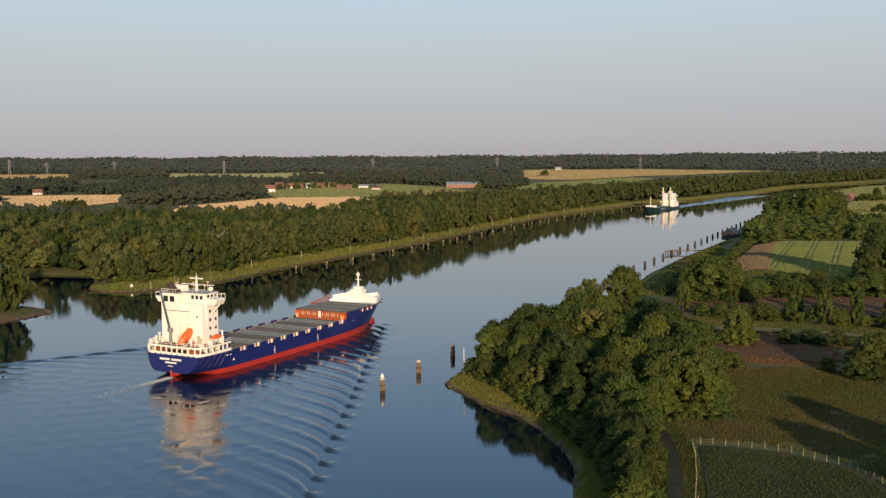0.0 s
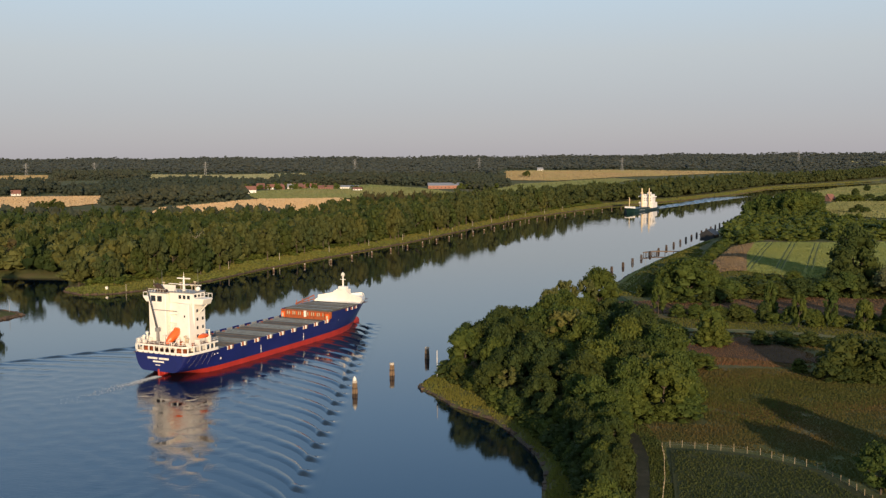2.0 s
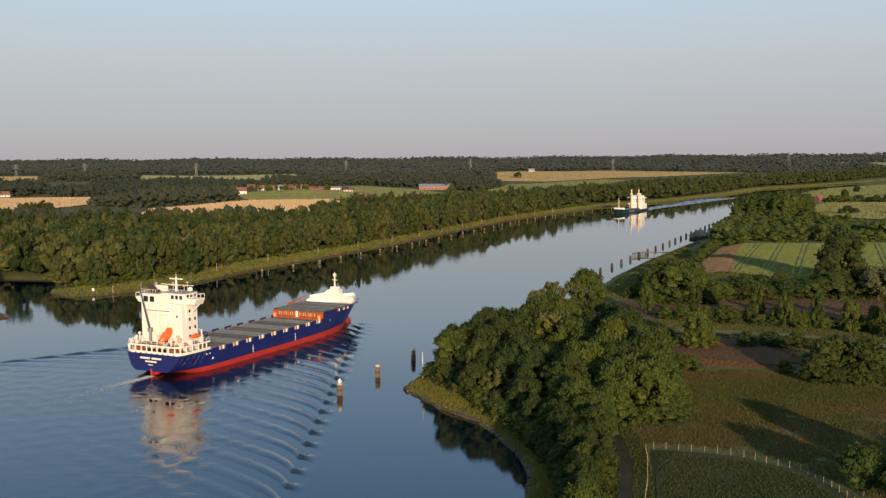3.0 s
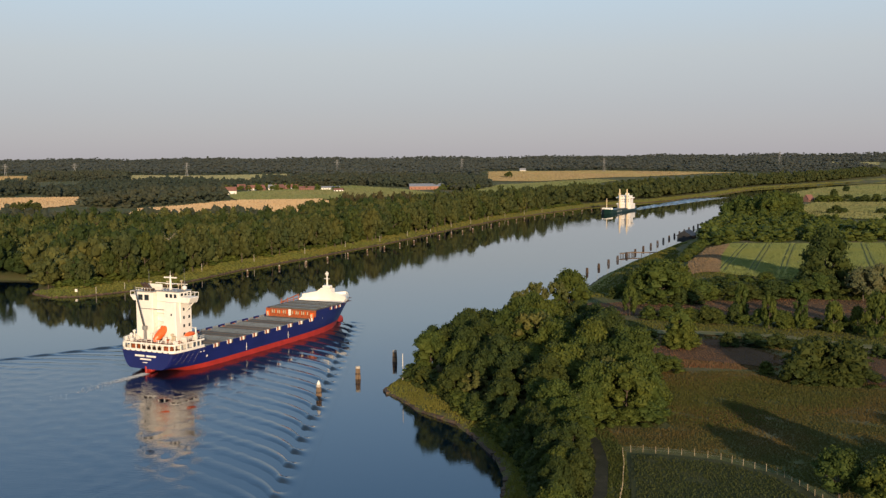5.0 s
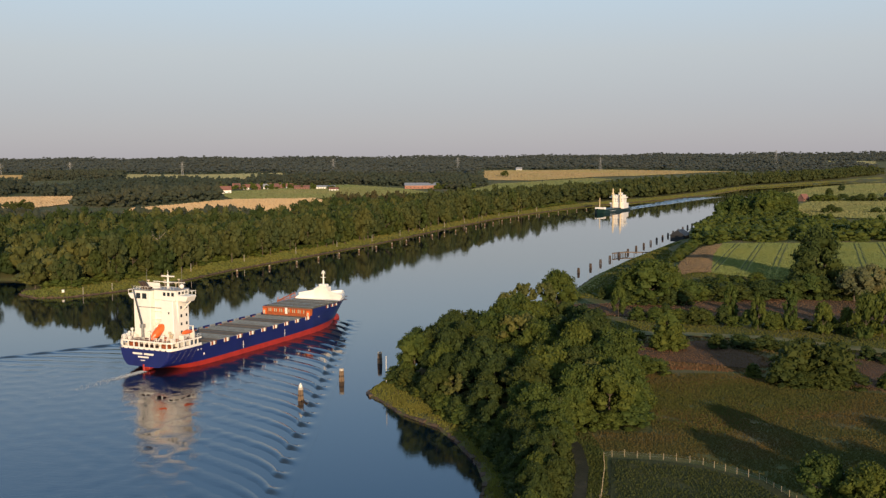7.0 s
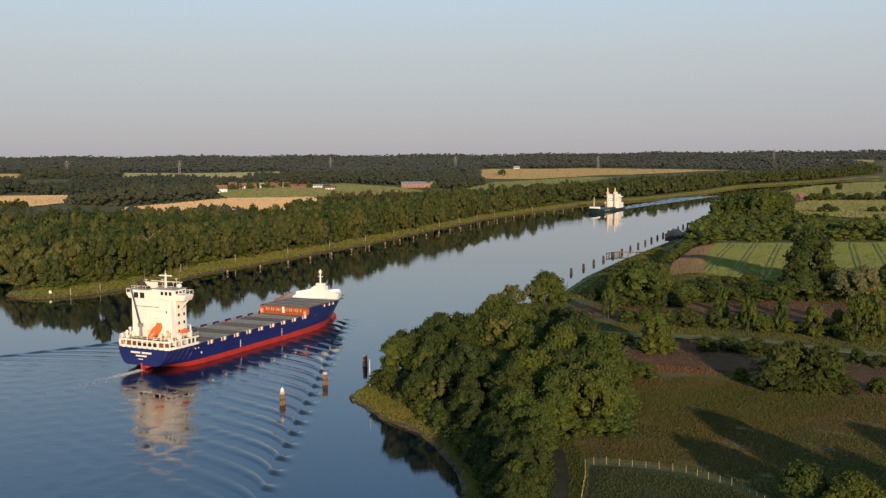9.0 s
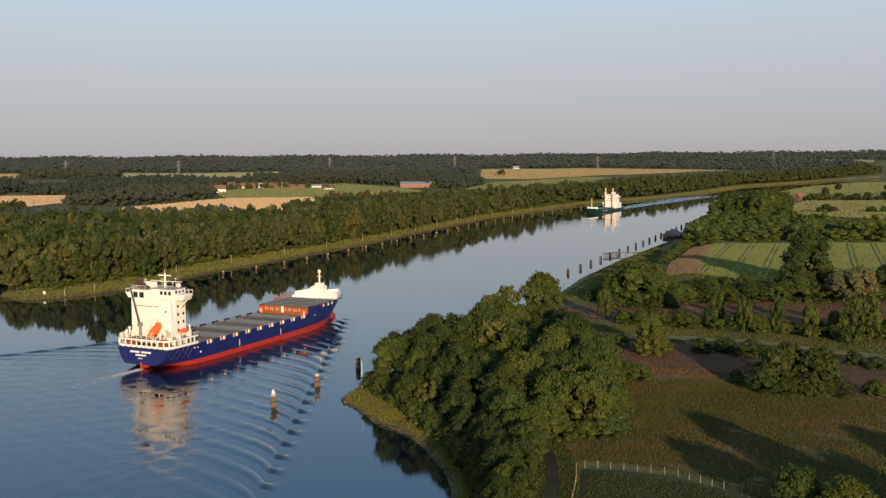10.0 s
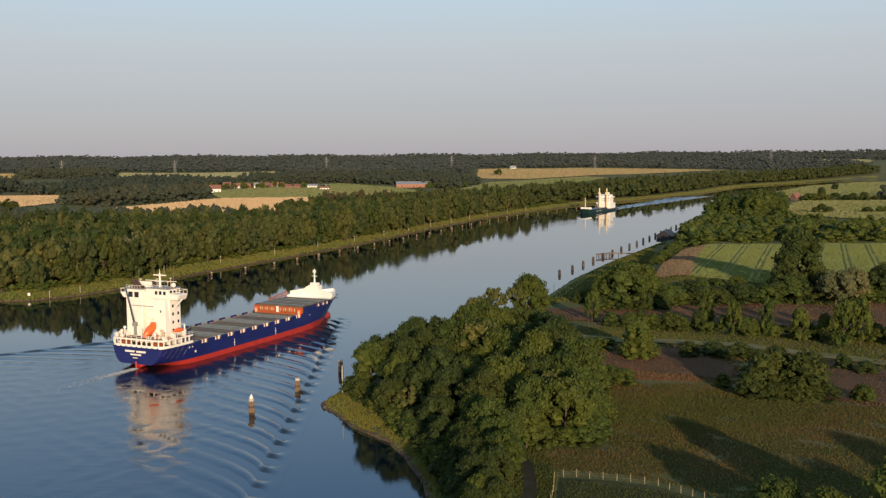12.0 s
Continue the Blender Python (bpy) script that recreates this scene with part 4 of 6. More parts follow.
for x in (-1.3, 1.3):
    rod(bm, boat @ Vector((x, -4.4, -1.2)), boat @ Vector((x, 4.8, -1.2)), 0.14, 0.14, 6)
    rod(bm, (2.6 + x, 6.8, 8.9), (2.6 + x, 6.8, 13.2), 0.16, 0.16, 6)
    rod(bm, (2.2 + x, 1.4, 8.8), (2.2 + x, 1.4, 9.8), 0.16, 0.16, 6)
part("boat_slip", bm, SHIP_WHITE, ship, "white lifeboat launching frame")
bm = bmesh.new()
bmesh.ops.create_uvsphere(bm, u_segments=12, v_segments=8, radius=1.0)
for v in bm.verts:
    v.co = Vector((v.co.x * 0.85 + 9.6, v.co.y * 2.3 + 8.2, max(v.co.z * 0.8, -0.3) + 11.0))
part("rescue_boat", bm, ORANGE, ship, "small open orange rescue boat")
bm = bmesh.new()
rod(bm, (9.2, 11.4, 8.9), (9.2, 11.4, 12.6), 0.3, 0.22, 8)
rod(bm, (9.2, 11.4, 12.4), (9.8, 8.0, 13.2), 0.2, 0.12, 6)
part("boat_davit", bm, SHIP_WHITE, ship)
part("winch_house", boxes(((8.6, 5.4, 8.9), (10.2, 6.2, 10.4)), bevel=0.05), SHIP_WHITE, ship)
part("boat_cradle", boxes(((8.9, 10.2, 8.9), (10.2, 11.0, 11.0)), bevel=0.05), SHIP_WHITE, ship)
bm = bmesh.new()
rod(bm, (-3.6, 3.6, 8.9), (-3.6, 3.6, 13.0), 0.45, 0.35, 8)
box(bm, (-4.2, 3.0, 12.2), (-3.0, 4.2, 13.4), 0.1)
part("crane_post", bm, GREY, ship)
bm = bmesh.new()
rod(bm, (-3.6, 3.4, 13.0), (-6.4, 2.6, 25.4), 0.28, 0.12, 6)
part("crane_jib", bm, BLACK, ship, "dark stores-crane jib")
r5 = random.Random(8)
for i in range(16):
    x, y = r5.choice([-9, -8, -7, -6, -4.5, 4.5, 6, 7.5, 9]), r5.uniform(1.2, 4.4)
    s = r5.uniform(0.3, 0.6)
    part("deck_fitting", boxes(((x - s, y - s, 8.9 if i % 2 else 6.3), (x + s, y + s, (8.9 if i % 2 else 6.3) + r5.uniform(0.6, 1.3))), bevel=0.05), SHIP_WHITE if i % 3 else RUST, ship)

# stairs, vents, winches and raft canisters on the stern decks
for z in (8.9, 11.4):
    bm = bmesh.new()
    for k in range(8):
        box(bm, (-1.3 + k * 0.45, 5.7, z + k * 0.31), (-0.9 + k * 0.45, 6.5, z + 0.06 + k * 0.31))
    for y in (5.68, 6.52):
        rod(bm, (-1.4, y, z), (2.3, y, z + 2.5), 0.06, 0.06, 4)
        rod(bm, (-1.4, y, z + 1.0), (2.3, y, z + 3.5), 0.04, 0.04, 4)
    part("outside_stair", bm, SHIP_WHITE, house, "white steel stair between the decks")
for x, y, h in ((-9.2, 5.2, 2.2), (-8.0, 2.6, 1.7), (-1.2, 3.8, 2.0), (0.2, 4.6, 1.5), (6.9, 3.6, 2.3), (8.2, 3.0, 1.8), (5.6, 2.2, 1.4)):
    bm = bmesh.new()
    rod(bm, (x, y, 8.9), (x, y, 8.9 + h), 0.24, 0.24, 8)
    rod(bm, (x, y, 8.9 + h), (x, y - 0.15, 9.3 + h), 0.5, 0.42, 8)
    part("deck_vent", bm, SHIP_WHITE if x < 6 else CREAM_PAINT, ship, "mushroom vent on the upper deck")
for x in (-6.4, 6.4):
    bm = bmesh.new()
    rod(bm, (x - 1.2, 2.2, 7.2), (x + 1.2, 2.2, 7.2), 0.55, 0.55, 10)
    for q in (-1.2, 0, 1.2):
        rod(bm, (x + q - 0.06, 2.2, 7.2), (x + q + 0.06, 2.2, 7.2), 0.85, 0.85, 10)
    part("mooring_winch", bm, RUST, ship, "rusty mooring winch under the upper deck")
for y in (3.6, 5.0, 6.4):
    bm = bmesh.new()
    rod(bm, (-9.9, y, 9.7), (-9.9, y + 1.1, 9.7), 0.42, 0.42, 10)
    part("raft_canister", bm, SHIP_WHITE, ship, "white liferaft canister")
for x in np.arange(-8.2, 8.3, 2.05):
    part("scupper", boxes(((x - 0.22, -0.06, 6.38), (x + 0.22, 0.05, 6.62))), BLACK, hull)
for side in (-1, 1):
    bm = bmesh.new()
    for z0 in (17.5,):
        rod(bm, (side * 7.3, 9.2, z0), (side * 10.4, 9.2, 20.4), 0.2, 0.2, 6)
    part("wing_strut", bm, SHIP_WHITE, ship)
bm = bmesh.new()
box(bm, (-10.6, 5.2, 20.6), (-7.9, 9.4, 22.3), 0.2)
for v in bm.verts:
    if v.co.z < 21 and v.co.x < -9:
        v.co.x += 1.1
port_wing = part("wing_screen", bm, SHIP_WHITE, ship, "white screen of the open bridge wing")
bm = bmesh.new()
for y in (5.4, 7.3, 9.2):
    rod(bm, (-10.4, y, 22.2), (-10.4, y, 23.5), 0.07, 0.07, 5)
rod(bm, (-10.4, 5.4, 23.4), (-10.4, 9.2, 23.4), 0.07, 0.07, 5)
rod(bm, (-10.4, 5.4, 23.4), (-8.0, 5.4, 23.4), 0.07, 0.07, 5)
part("wing_rail", bm, SHIP_WHITE, port_wing)
bm = bmesh.new()
for x in np.arange(-7.9, -1.4, 1.1):
    rod(bm, (x, 5.1, 23.6), (x, 5.1, 24.6), 0.05, 0.05, 4)
rod(bm, (-8.0, 5.1, 24.6), (-1.5, 5.1, 24.6), 0.05, 0.05, 4)
part("funnel_rail", bm, SHIP_WHITE, ship)
part("funnel_cowl", boxes(((-6.4, 6.2, 23.5), (-2.6, 7.6, 24.4)), bevel=0.25), SOOT_BROWN, ship, "soot-dark funnel cowl")
for x, h in ((-7.2, 25.6), (-0.6, 25.9), (3.6, 25.2), (4.8, 26.4)):
    bm = rod(bmesh.new(), (x, 10.8, 23.6), (x, 10.8, h), 0.12, 0.1, 6)
    box(bm, (x - 0.35, 10.6, h), (x + 0.35, 11.0, h + 0.35))
    part("signal_lamp", bm, CREAM_PAINT, ship)

# cargo deck: coaming, hatch covers, side bulwark with openings
part("hatch_coaming", boxes(((-9.7, 14.6, 5.2), (9.7, 74.8, 5.5))), RUST, ship)
SECTIONS = 9
for i in range(SECTIONS):
    y0 = 14.8 + i * 6.65
    bm = boxes(((-9.9, y0, 5.35), (9.9, y0 + 6.3, 5.8)), bevel=0.06)
    for k in range(5):
        box(bm, (-9.9, y0 + 0.15 + k * 1.3, 5.8), (9.9, y0 + 0.5 + k * 1.3, 6.0))
    cover = part("hatch_cover", bm, HATCH, ship, "weathered grey-green hatch cover")
    for k, (a, b) in enumerate(((0.55, 0.95), (1.9, 2.2), (3.2, 3.6), (4.5, 4.7), (5.7, 6.05))):
        part("cover_strip", boxes(((-9.8, y0 + a, 5.8), (9.8, y0 + b, 6.04))), (HATCH_PALE, CAP_BROWN, HATCH_PALE, BLACK)[(i + k * 2 + k // 3) % 4], cover)
    for x in (-9.4, 9.4):
        for a, b in ((0.05, 0.5), (5.8, 6.2)):
            part("twistlock_base", boxes(((x - 0.4, y0 + a, 5.8), (x + 0.4, y0 + b, 6.25))), RUST if i % 2 else GREY, cover)
for side in (-1, 1):
    y = 14.0
    while y < 74:
        a = side * 10.72
        part("side_bulwark", boxes(((min(a, a + side * .16), y, 5.3), (max(a, a + side * .16), y + 3.4, 6.55))), HULL_BLUE, ship)
        for k in (3.9, 4.7, 5.8):
            part("lashing_post", boxes(((min(a, a - side * .5), y + k - .17, 5.3), (max(a, a - side * .5), y + k + .17, 6.5))), (RUST if k == 4.7 else SHIP_WHITE) if side > 0 else GREY, ship)
        y += 6.65
    for y in (84.5, 88.0, 91.0):
        w = float(ship_width(y, 8.6))
        for k in (0.0, 0.9):
            part("mooring_port", boxes(((min(side * (w - .05), side * (w + .06)), y + k, 7.9), (max(side * (w - .05), side * (w + .06)), y + k + 0.55, 8.9))), SHIP_WHITE if k else RUST, hull)
bm = boxes(((-10.7, 75.0, 5.2), (10.7, 75.5, 8.8)))
for x in np.arange(-9.6, 9.8, 1.6):
    box(bm, (x - 0.12, 74.7, 6.2), (x + 0.12, 75.0, 8.7))
box(bm, (-10.6, 74.5, 8.4), (10.6, 75.1, 8.7))
box(bm, (-10.6, 74.6, 6.9), (10.6, 75.0, 7.1))
front = part("cargo_bulkhead", bm, RUST, ship, "rust-orange bulkhead with stiffeners")
part("bulkhead_ladder", boxes(((-0.5, 74.4, 6.6), (0.5, 74.6, 8.8))), SHIP_WHITE, front)
for x in np.arange(-7.6, 7.7, 0.8):
    part("bulkhead_slat", boxes(((x - 0.13, 74.42, 7.15), (x + 0.13, 74.62, 8.35))), CREAM_PAINT if int(abs(x) * 5) % 3 else ORANGE, front)
for x in (-9.5, 9.5):
    part("end_locker", boxes(((x - 0.7, 74.2, 5.9), (x + 0.7, 74.7, 8.1)), bevel=0.05), ORANGE, front, "orange locker")
    part("locker_door", boxes(((x - 0.4, 74.14, 6.3), (x + 0.4, 74.2, 7.6))), CREAM_PAINT, front)
for i in range(3):
    y0 = 76.0 + i * 6.6
    bm = boxes(((-9.7, y0, 8.6), (9.7, y0 + 6.2, 9.1)), bevel=0.06)
    for k in range(3):
        box(bm, (-9.7, y0 + 0.2 + k * 2.1, 9.1), (9.7, y0 + 0.5 + k * 2.1, 9.3))
    cover = part("hatch_cover", bm, HATCH, ship, "grey-green hatch cover on the raised foredeck")
    part("cover_strip", boxes(((-9.6, y0 + 0.7, 9.1), (9.6, y0 + 2.1, 9.2)), ((-9.6, y0 + 4.9, 9.1), (9.6, y0 + 5.7, 9.2))), HATCH_PALE, cover)
bm = bmesh.new()
for y in (84, 88, 92, 95.5):
    rod(bm, (-10.2, y, 9.0), (-10.2, y, 10.9), 0.16, 0.16, 6)
rod(bm, (-10.2, 83.5, 9.6), (-10.2, 95.5, 11.2), 0.22, 0.22, 6)
rod(bm, (-10.2, 83.5, 9.4), (-10.2, 95.5, 9.8), 0.16, 0.16, 6)
part("gangway", bm, RUST, ship, "rust-red stowed gangway")
# forecastle: breakwater, bulwark, mast
bm = bmesh.new()
prof = [(-9.6, 11.2), (-3.4, 12.4), (-2.6, 13.2), (2.6, 13.2), (3.4, 12.4), (9.6, 11.2)]
for y in (97.2, 97.6):
    prev = None
    for x, z in prof:
        pair = [bm.verts.new((x, y + 1.2 * (1 - abs(x) / 9.6), 8.7)), bm.verts.new((x, y + 1.2 * (1 - abs(x) / 9.6), z))]
        if prev:
            bm.faces.new((prev[0], pair[0], pair[1], prev[1]))
        prev = pair
    bm.verts.ensure_lookup_table()
n = len(prof) * 2
bm.verts.ensure_lookup_table()
for i in range(len(prof) - 1):
    bm.faces.new((bm.verts[2 * i + 1], bm.verts[2 * i + 3], bm.verts[n + 2 * i + 3], bm.verts[n + 2 * i + 1]))
bmesh.ops.recalc_face_normals(bm, faces=bm.faces[:])
part("breakwater", bm, SHIP_WHITE, ship, "white breakwater across the forecastle")
part("forecastle_bulwark", shell(lambda y: float(ship_top(y)) - 0.02, lambda y: float(ship_top(y)) + np.interp(y, [95.5, 97, 114], [0.3, 0.9, 1.0]), 2, [95.5, 97, 99, 101, 104, 107, 109.5, 112, 114], False), SHIP_WHITE, ship, "white forecastle bulwark")
part("windlass_house", boxes(((-2.4, 98.6, 8.7), (2.4, 101.6, 13.6)), ((-1.6, 99, 13.6), (1.6, 101.2, 14.6)), bevel=0.12), SHIP_WHITE, ship)
bm = bmesh.new()
rod(bm, (0, 100, 14.5), (0, 100, 20.0), 0.35, 0.2, 8)
rod(bm, (-1.2, 100, 17.2), (1.2, 100, 17.2), 0.12, 0.12, 5)
rod(bm, (-0.8, 100, 18.6), (0.8, 100, 18.6), 0.12, 0.12, 5)
box(bm, (-0.5, 99.6, 18.9), (0.5, 100.4, 19.5))
part("foremast", bm, SHIP_WHITE, ship, "white foremast with lamp brackets")


# ---- ripples that travel with the ship ----
def wake_mesh():
    ys = np.arange(-118, 106, 0.75)
    k = np.concatenate([np.linspace(0, 0.16, 26)[:-1], np.linspace(0.16, 0.74, 44)[:-1], np.linspace(0.74, 1, 56)])
    right = 8 + 0.5 * (105 - ys)
    left = -np.maximum(0.52 * (98 - ys), 6)
    K, Y = np.meshgrid(k, ys)
    R, Lf = right[:, None], left[:, None]
    X = (Lf - 5) + (R + 6 - Lf + 5) * K
    def train(X, side, c0, slope, lam, a0):
        lo, hi = np.full(X.shape, -600.0), np.full(X.shape, 130.0)
        for _ in range(26):
            m = (lo + hi) / 2
            u = np.maximum(c0 + slope * (105 - m) - X * side, 0)
            f = m + 0.28 * u + 0.8 * 6 * (1 - np.exp(-u / 6))
            lo, hi = np.where(f < Y, m, lo), np.where(f < Y, hi, m)
        m = (lo + hi) / 2
        v = X * side - (c0 + slope * (105 - Y))
        crest = np.where(v > 0, np.exp(-(v / 1.9) ** 2), 0.80 * np.exp(v / 3.4))
        swell = np.where(v > 0, np.exp(-(v / 3.0) ** 2), np.exp(v / 20))
        s = np.sin(math.tau * m / lam)
        return a0 * (crest * (np.exp(1.3 * s) - 1.4) / 2.2 + 0.24 * swell * s)
    z = train(X, 1, 8, 0.5, 8.6, 0.60) + train(X, -1, 4, 0.52, 8.6, 0.62)
    z += 1.15 * np.exp(-((X + 4 + 0.52 * (105 - Y) - 2.8) / 2.1) ** 2) * np.clip((70 - Y) / 40, 0, 1)
    r = np.random.default_rng(4)
    chop = np.zeros(X.shape)
    for _ in range(16):
        a, lam = r.uniform(0, math.tau), r.uniform(2.2, 8)
        chop += np.sin((X * math.cos(a) + Y * math.sin(a)) * math.tau / lam + r.uniform(0, 6)) * 0.007 * (lam / 4)
    aft = np.clip((20 - Y) / 40, 0, 1) * np.clip((R - X) / 25, 0, 1) * np.clip((X - Lf) / 12, 0, 1)
    z = (z + chop * aft) * np.clip((Y + 118) / 75, 0, 1) * np.clip((105.5 - Y) / 3, 0.3, 1)
    z = z * np.clip(K / 0.03, 0, 1) * np.clip((1 - K) / 0.02, 0, 1) + 0.02
    w = len(k)
    i = (np.arange(len(ys) - 1)[:, None] * w + np.arange(w - 1)[None]).ravel()
    return np.stack([X.ravel(), Y.ravel(), z.ravel()], 1), np.stack([i, i + 1, i + w + 1, i + w], 1)


wake = tagged(build("bow_wave", *wake_mesh(), WATER_ROUGH, smooth=True), "fan of bow waves and ripples behind the ship", "wake", kind="stuff")
FOAM = plain("foam", (0.42, 0.44, 0.45), 0.9, 0, 0.2, 2.0)


def foam_mesh(seed, count, place, size):
    """Loose flat flecks of froth on the water."""
    r = np.random.default_rng(seed)
    vs, fs = [], []
    for i in range(count):
        x, y = place(r)
        n = 7
        a = np.arange(n) * math.tau / n + r.uniform(0, 1)
        s = size * r.uniform(0.4, 1.2)
        q = r.uniform(0.5, 1.0, n) * s
        v = np.stack([x + np.cos(a) * q * 0.55, y + np.sin(a) * q * 1.6, np.full(n, 0.12)], 1)
        c = len(vs) * (n + 1)
        vs.append(np.concatenate([v, [[x, y, 0.19]]]))
        fs += [(c + j, c + (j + 1) % n, c + n) for j in range(n)]
    return np.concatenate(vs), np.array(fs)


def stern_foam(r):
    t = r.exponential(6.5)
    return r.normal(0.5, 0.5 + t * 0.05), -1.0 - t


foam = tagged(build("foam", *foam_mesh(3, 1500, stern_foam, 0.15), FOAM), "white froth churned up below the stern", "foam", kind="stuff")


# ---- the distant coaster ----
GREEN_HULL = plain("hull_green", (0.006, 0.026, 0.020), 0.4, 0, 0.3, 0.2)
CREAM = plain("warm_white", (0.82, 0.78, 0.72), 0.5, 0, 0.12, 0.4)
BUFF = plain("crane_buff", (0.78, 0.60, 0.36), 0.5, 0, 0.15, 0.5)
coaster = new("coaster")
tagged(coaster, "green-hulled coaster with white deckhouse and buff crane posts", "ship")
bm = bmesh.new()
rows = []
for y, w, top in ((0, 6.5, 4.0), (4, 8.6, 3.6), (12, 9.0, 2.3), (60, 9.0, 2.3), (78, 8.8, 2.5), (88, 6.6, 4.2), (95, 3.2, 4.9), (100, 0.1, 5.4)):
    rows.append([bm.verts.new(p) for p in ((-w, y, top), (-w * .92, y - (3 if y > 90 else 0), -1), (w * .92, y - (3 if y > 90 else 0), -1), (w, y, top))])
for a, b in zip(rows, rows[1:]):
    for i in range(4):
        bm.faces.new((a[i], b[i], b[(i + 1) % 4], a[(i + 1) % 4]))
bm.faces.new(rows[0])
bmesh.ops.recalc_face_normals(bm, faces=bm.faces[:])
part("hull", bm, GREEN_HULL, coaster)
part("hatch_cover", boxes(((-6.5, 33, 2.2), (6.5, 50, 3.7)), ((-6.5, 52, 2.2), (6.5, 82, 3.7)), bevel=0.1), GREEN_HULL, coaster)
part("forecastle", boxes(((-4.5, 86, 3.8), (4.5, 92, 6.4)), ((-6, 85.4, 3.4), (6, 85.9, 6.4)), bevel=0.1), CREAM, coaster)
part("white_stripe", boxes(((-9.05, 60, 1.8), (9.05, 78, 2.05))), CREAM, coaster)
part("deckhouse", boxes(((-8.0, 9, 2.2), (8.0, 27, 8.4)), ((-6.8, 13, 8.4), (6.8, 26, 15)), ((-7.4, 17, 15), (7.4, 26.5, 18.2)), ((-2.2, 13, 15), (2.2, 15.6, 20.5)), bevel=0.15), CREAM, coaster, "white deckhouse in low sun")
for z in (10.4, 12.8, 16.8):
    for x in (-5, -2.5, 0, 2.5, 5):
        part("window", boxes(((x - .5, 26.0 if z < 15 else 26.5, z), (x + .5, 26.08 if z < 15 else 26.58, z + .9))), WINDOW, coaster)
for x in (-4.4, 4.4):
    bm = bmesh.new()
    rod(bm, (x, 29.5, 2.0), (x, 29.5, 25.5), 0.95, 0.65, 10)
    box(bm, (x - 1.3, 28.4, 19), (x + 1.3, 30.6, 20.6), 0.2)
    part("crane_post", bm, BUFF, coaster)
part("bridge_wing", boxes(((-10.5, 19, 14.8), (10.5, 24, 16.0)), ((-8.9, 27.2, 7.5), (8.9, 28, 9.0)), bevel=0.1), CREAM, coaster)
bm = bmesh.new()
rod(bm, (0, 89, 6.0), (0, 89, 17), 0.45, 0.3, 8)
rod(bm, (-1.5, 89, 14), (1.5, 89, 14), 0.15, 0.15, 5)
part("foremast", bm, BUFF, coaster)


def ribbon_wake():
    r = np.random.default_rng(9)
    ys, xs = np.arange(-420, 96, 2.0), np.linspace(-1, 1, 22)
    K, Y = np.meshgrid(xs, ys)
    half = np.where(Y < 0, 9 + -Y * 0.045, 7 + (96 - Y) * 0.05)
    X = K * half
    z = np.zeros(X.shape)
    for _ in range(22):
        a, lam = r.uniform(0, math.tau), r.uniform(4, 11)
        z += np.sin((X * math.cos(a) + Y * math.sin(a)) * math.tau / lam + r.uniform(0, 6)) * 0.06
    z = z * (1 - K ** 4) * np.clip((Y + 420) / 80, 0, 1) * np.where(Y > 0, 0.3, 1) + 0.03
    w = len(xs)
    i = (np.arange(len(ys) - 1)[:, None] * w + np.arange(w - 1)[None]).ravel()
    return np.stack([X.ravel(), Y.ravel(), z.ravel()], 1), np.stack([i, i + 1, i + w + 1, i + w], 1)


coaster_wake = tagged(build("stern_wave", *ribbon_wake(), WATER_ROUGH, smooth=True), "pale rippled wake trailing the coaster", "wake", kind="stuff")


# ---- banks ----
def along(points, step):
    """Evenly spaced places on a line of points, with the direction there."""
    out, left = [], 0.0
    for (ax, ay), (bx, by) in zip(points, points[1:]):
        n = math.hypot(bx - ax, by - ay)
        d = left
        while d < n:
            out.append((ax + (bx - ax) * d / n, ay + (by - ay) * d / n, (bx - ax) / n, (by - ay) / n))
            d += step
        left = d - n
    return out


def revetment(name, points, side, label, high=0.9, courses=2):
    """A stone facing along the water's edge: irregular blocks on a sloping bed."""
    r = np.random.default_rng(6)
    vs, fs = [], []
    for x, y, dx, dy in along(points, 1.7):
        nx, ny = -dy * side, dx * side
        for k in range(courses):
            o = 0.2 + k * 1.0 + r.uniform(-.2, .2)
            s = r.uniform(0.5, 0.95)
            z = 0.02 + k * high * 0.5 + r.uniform(-.1, .15)
            c = len(vs) * 8
            q = np.array([[a * 1.15, b * 0.65, g * 0.5] for a in (-1, 1) for b in (-1, 1) for g in (-1, 1)]) * s + r.uniform(-.15, .15, (8, 3))
            vs.append(np.stack([x + q[:, 0] * dx + (q[:, 1] + o) * nx, y + q[:, 0] * dy + (q[:, 1] + o) * ny, z + q[:, 2]], 1))
            fs += [[c + j for j in f] for f in ((0, 1, 3, 2), (4, 6, 7, 5), (0, 4, 5, 1), (2, 3, 7, 6), (1, 5, 7, 3), (0, 2, 6, 4))]
    return tagged(build(name, np.concatenate(vs), np.array(fs), STONE), label, "revetment", kind="stuff")


revetment("bank_stones", LEFT_BANK[3:19][::-1], 1, "brown stone facing along the far canal bank", 0.9, 1)
revetment("bank_stones", RIGHT_BANK[3:12], -1, "stone edge of the wooded spit", 0.5, 1)
revetment("bank_stones", RIGHT_BANK[11:23], -1, "stone edge of the canal embankment")
revetment("bank_stones", LEFT_BANK[25:30], -1, "stone edge of the grassy point")


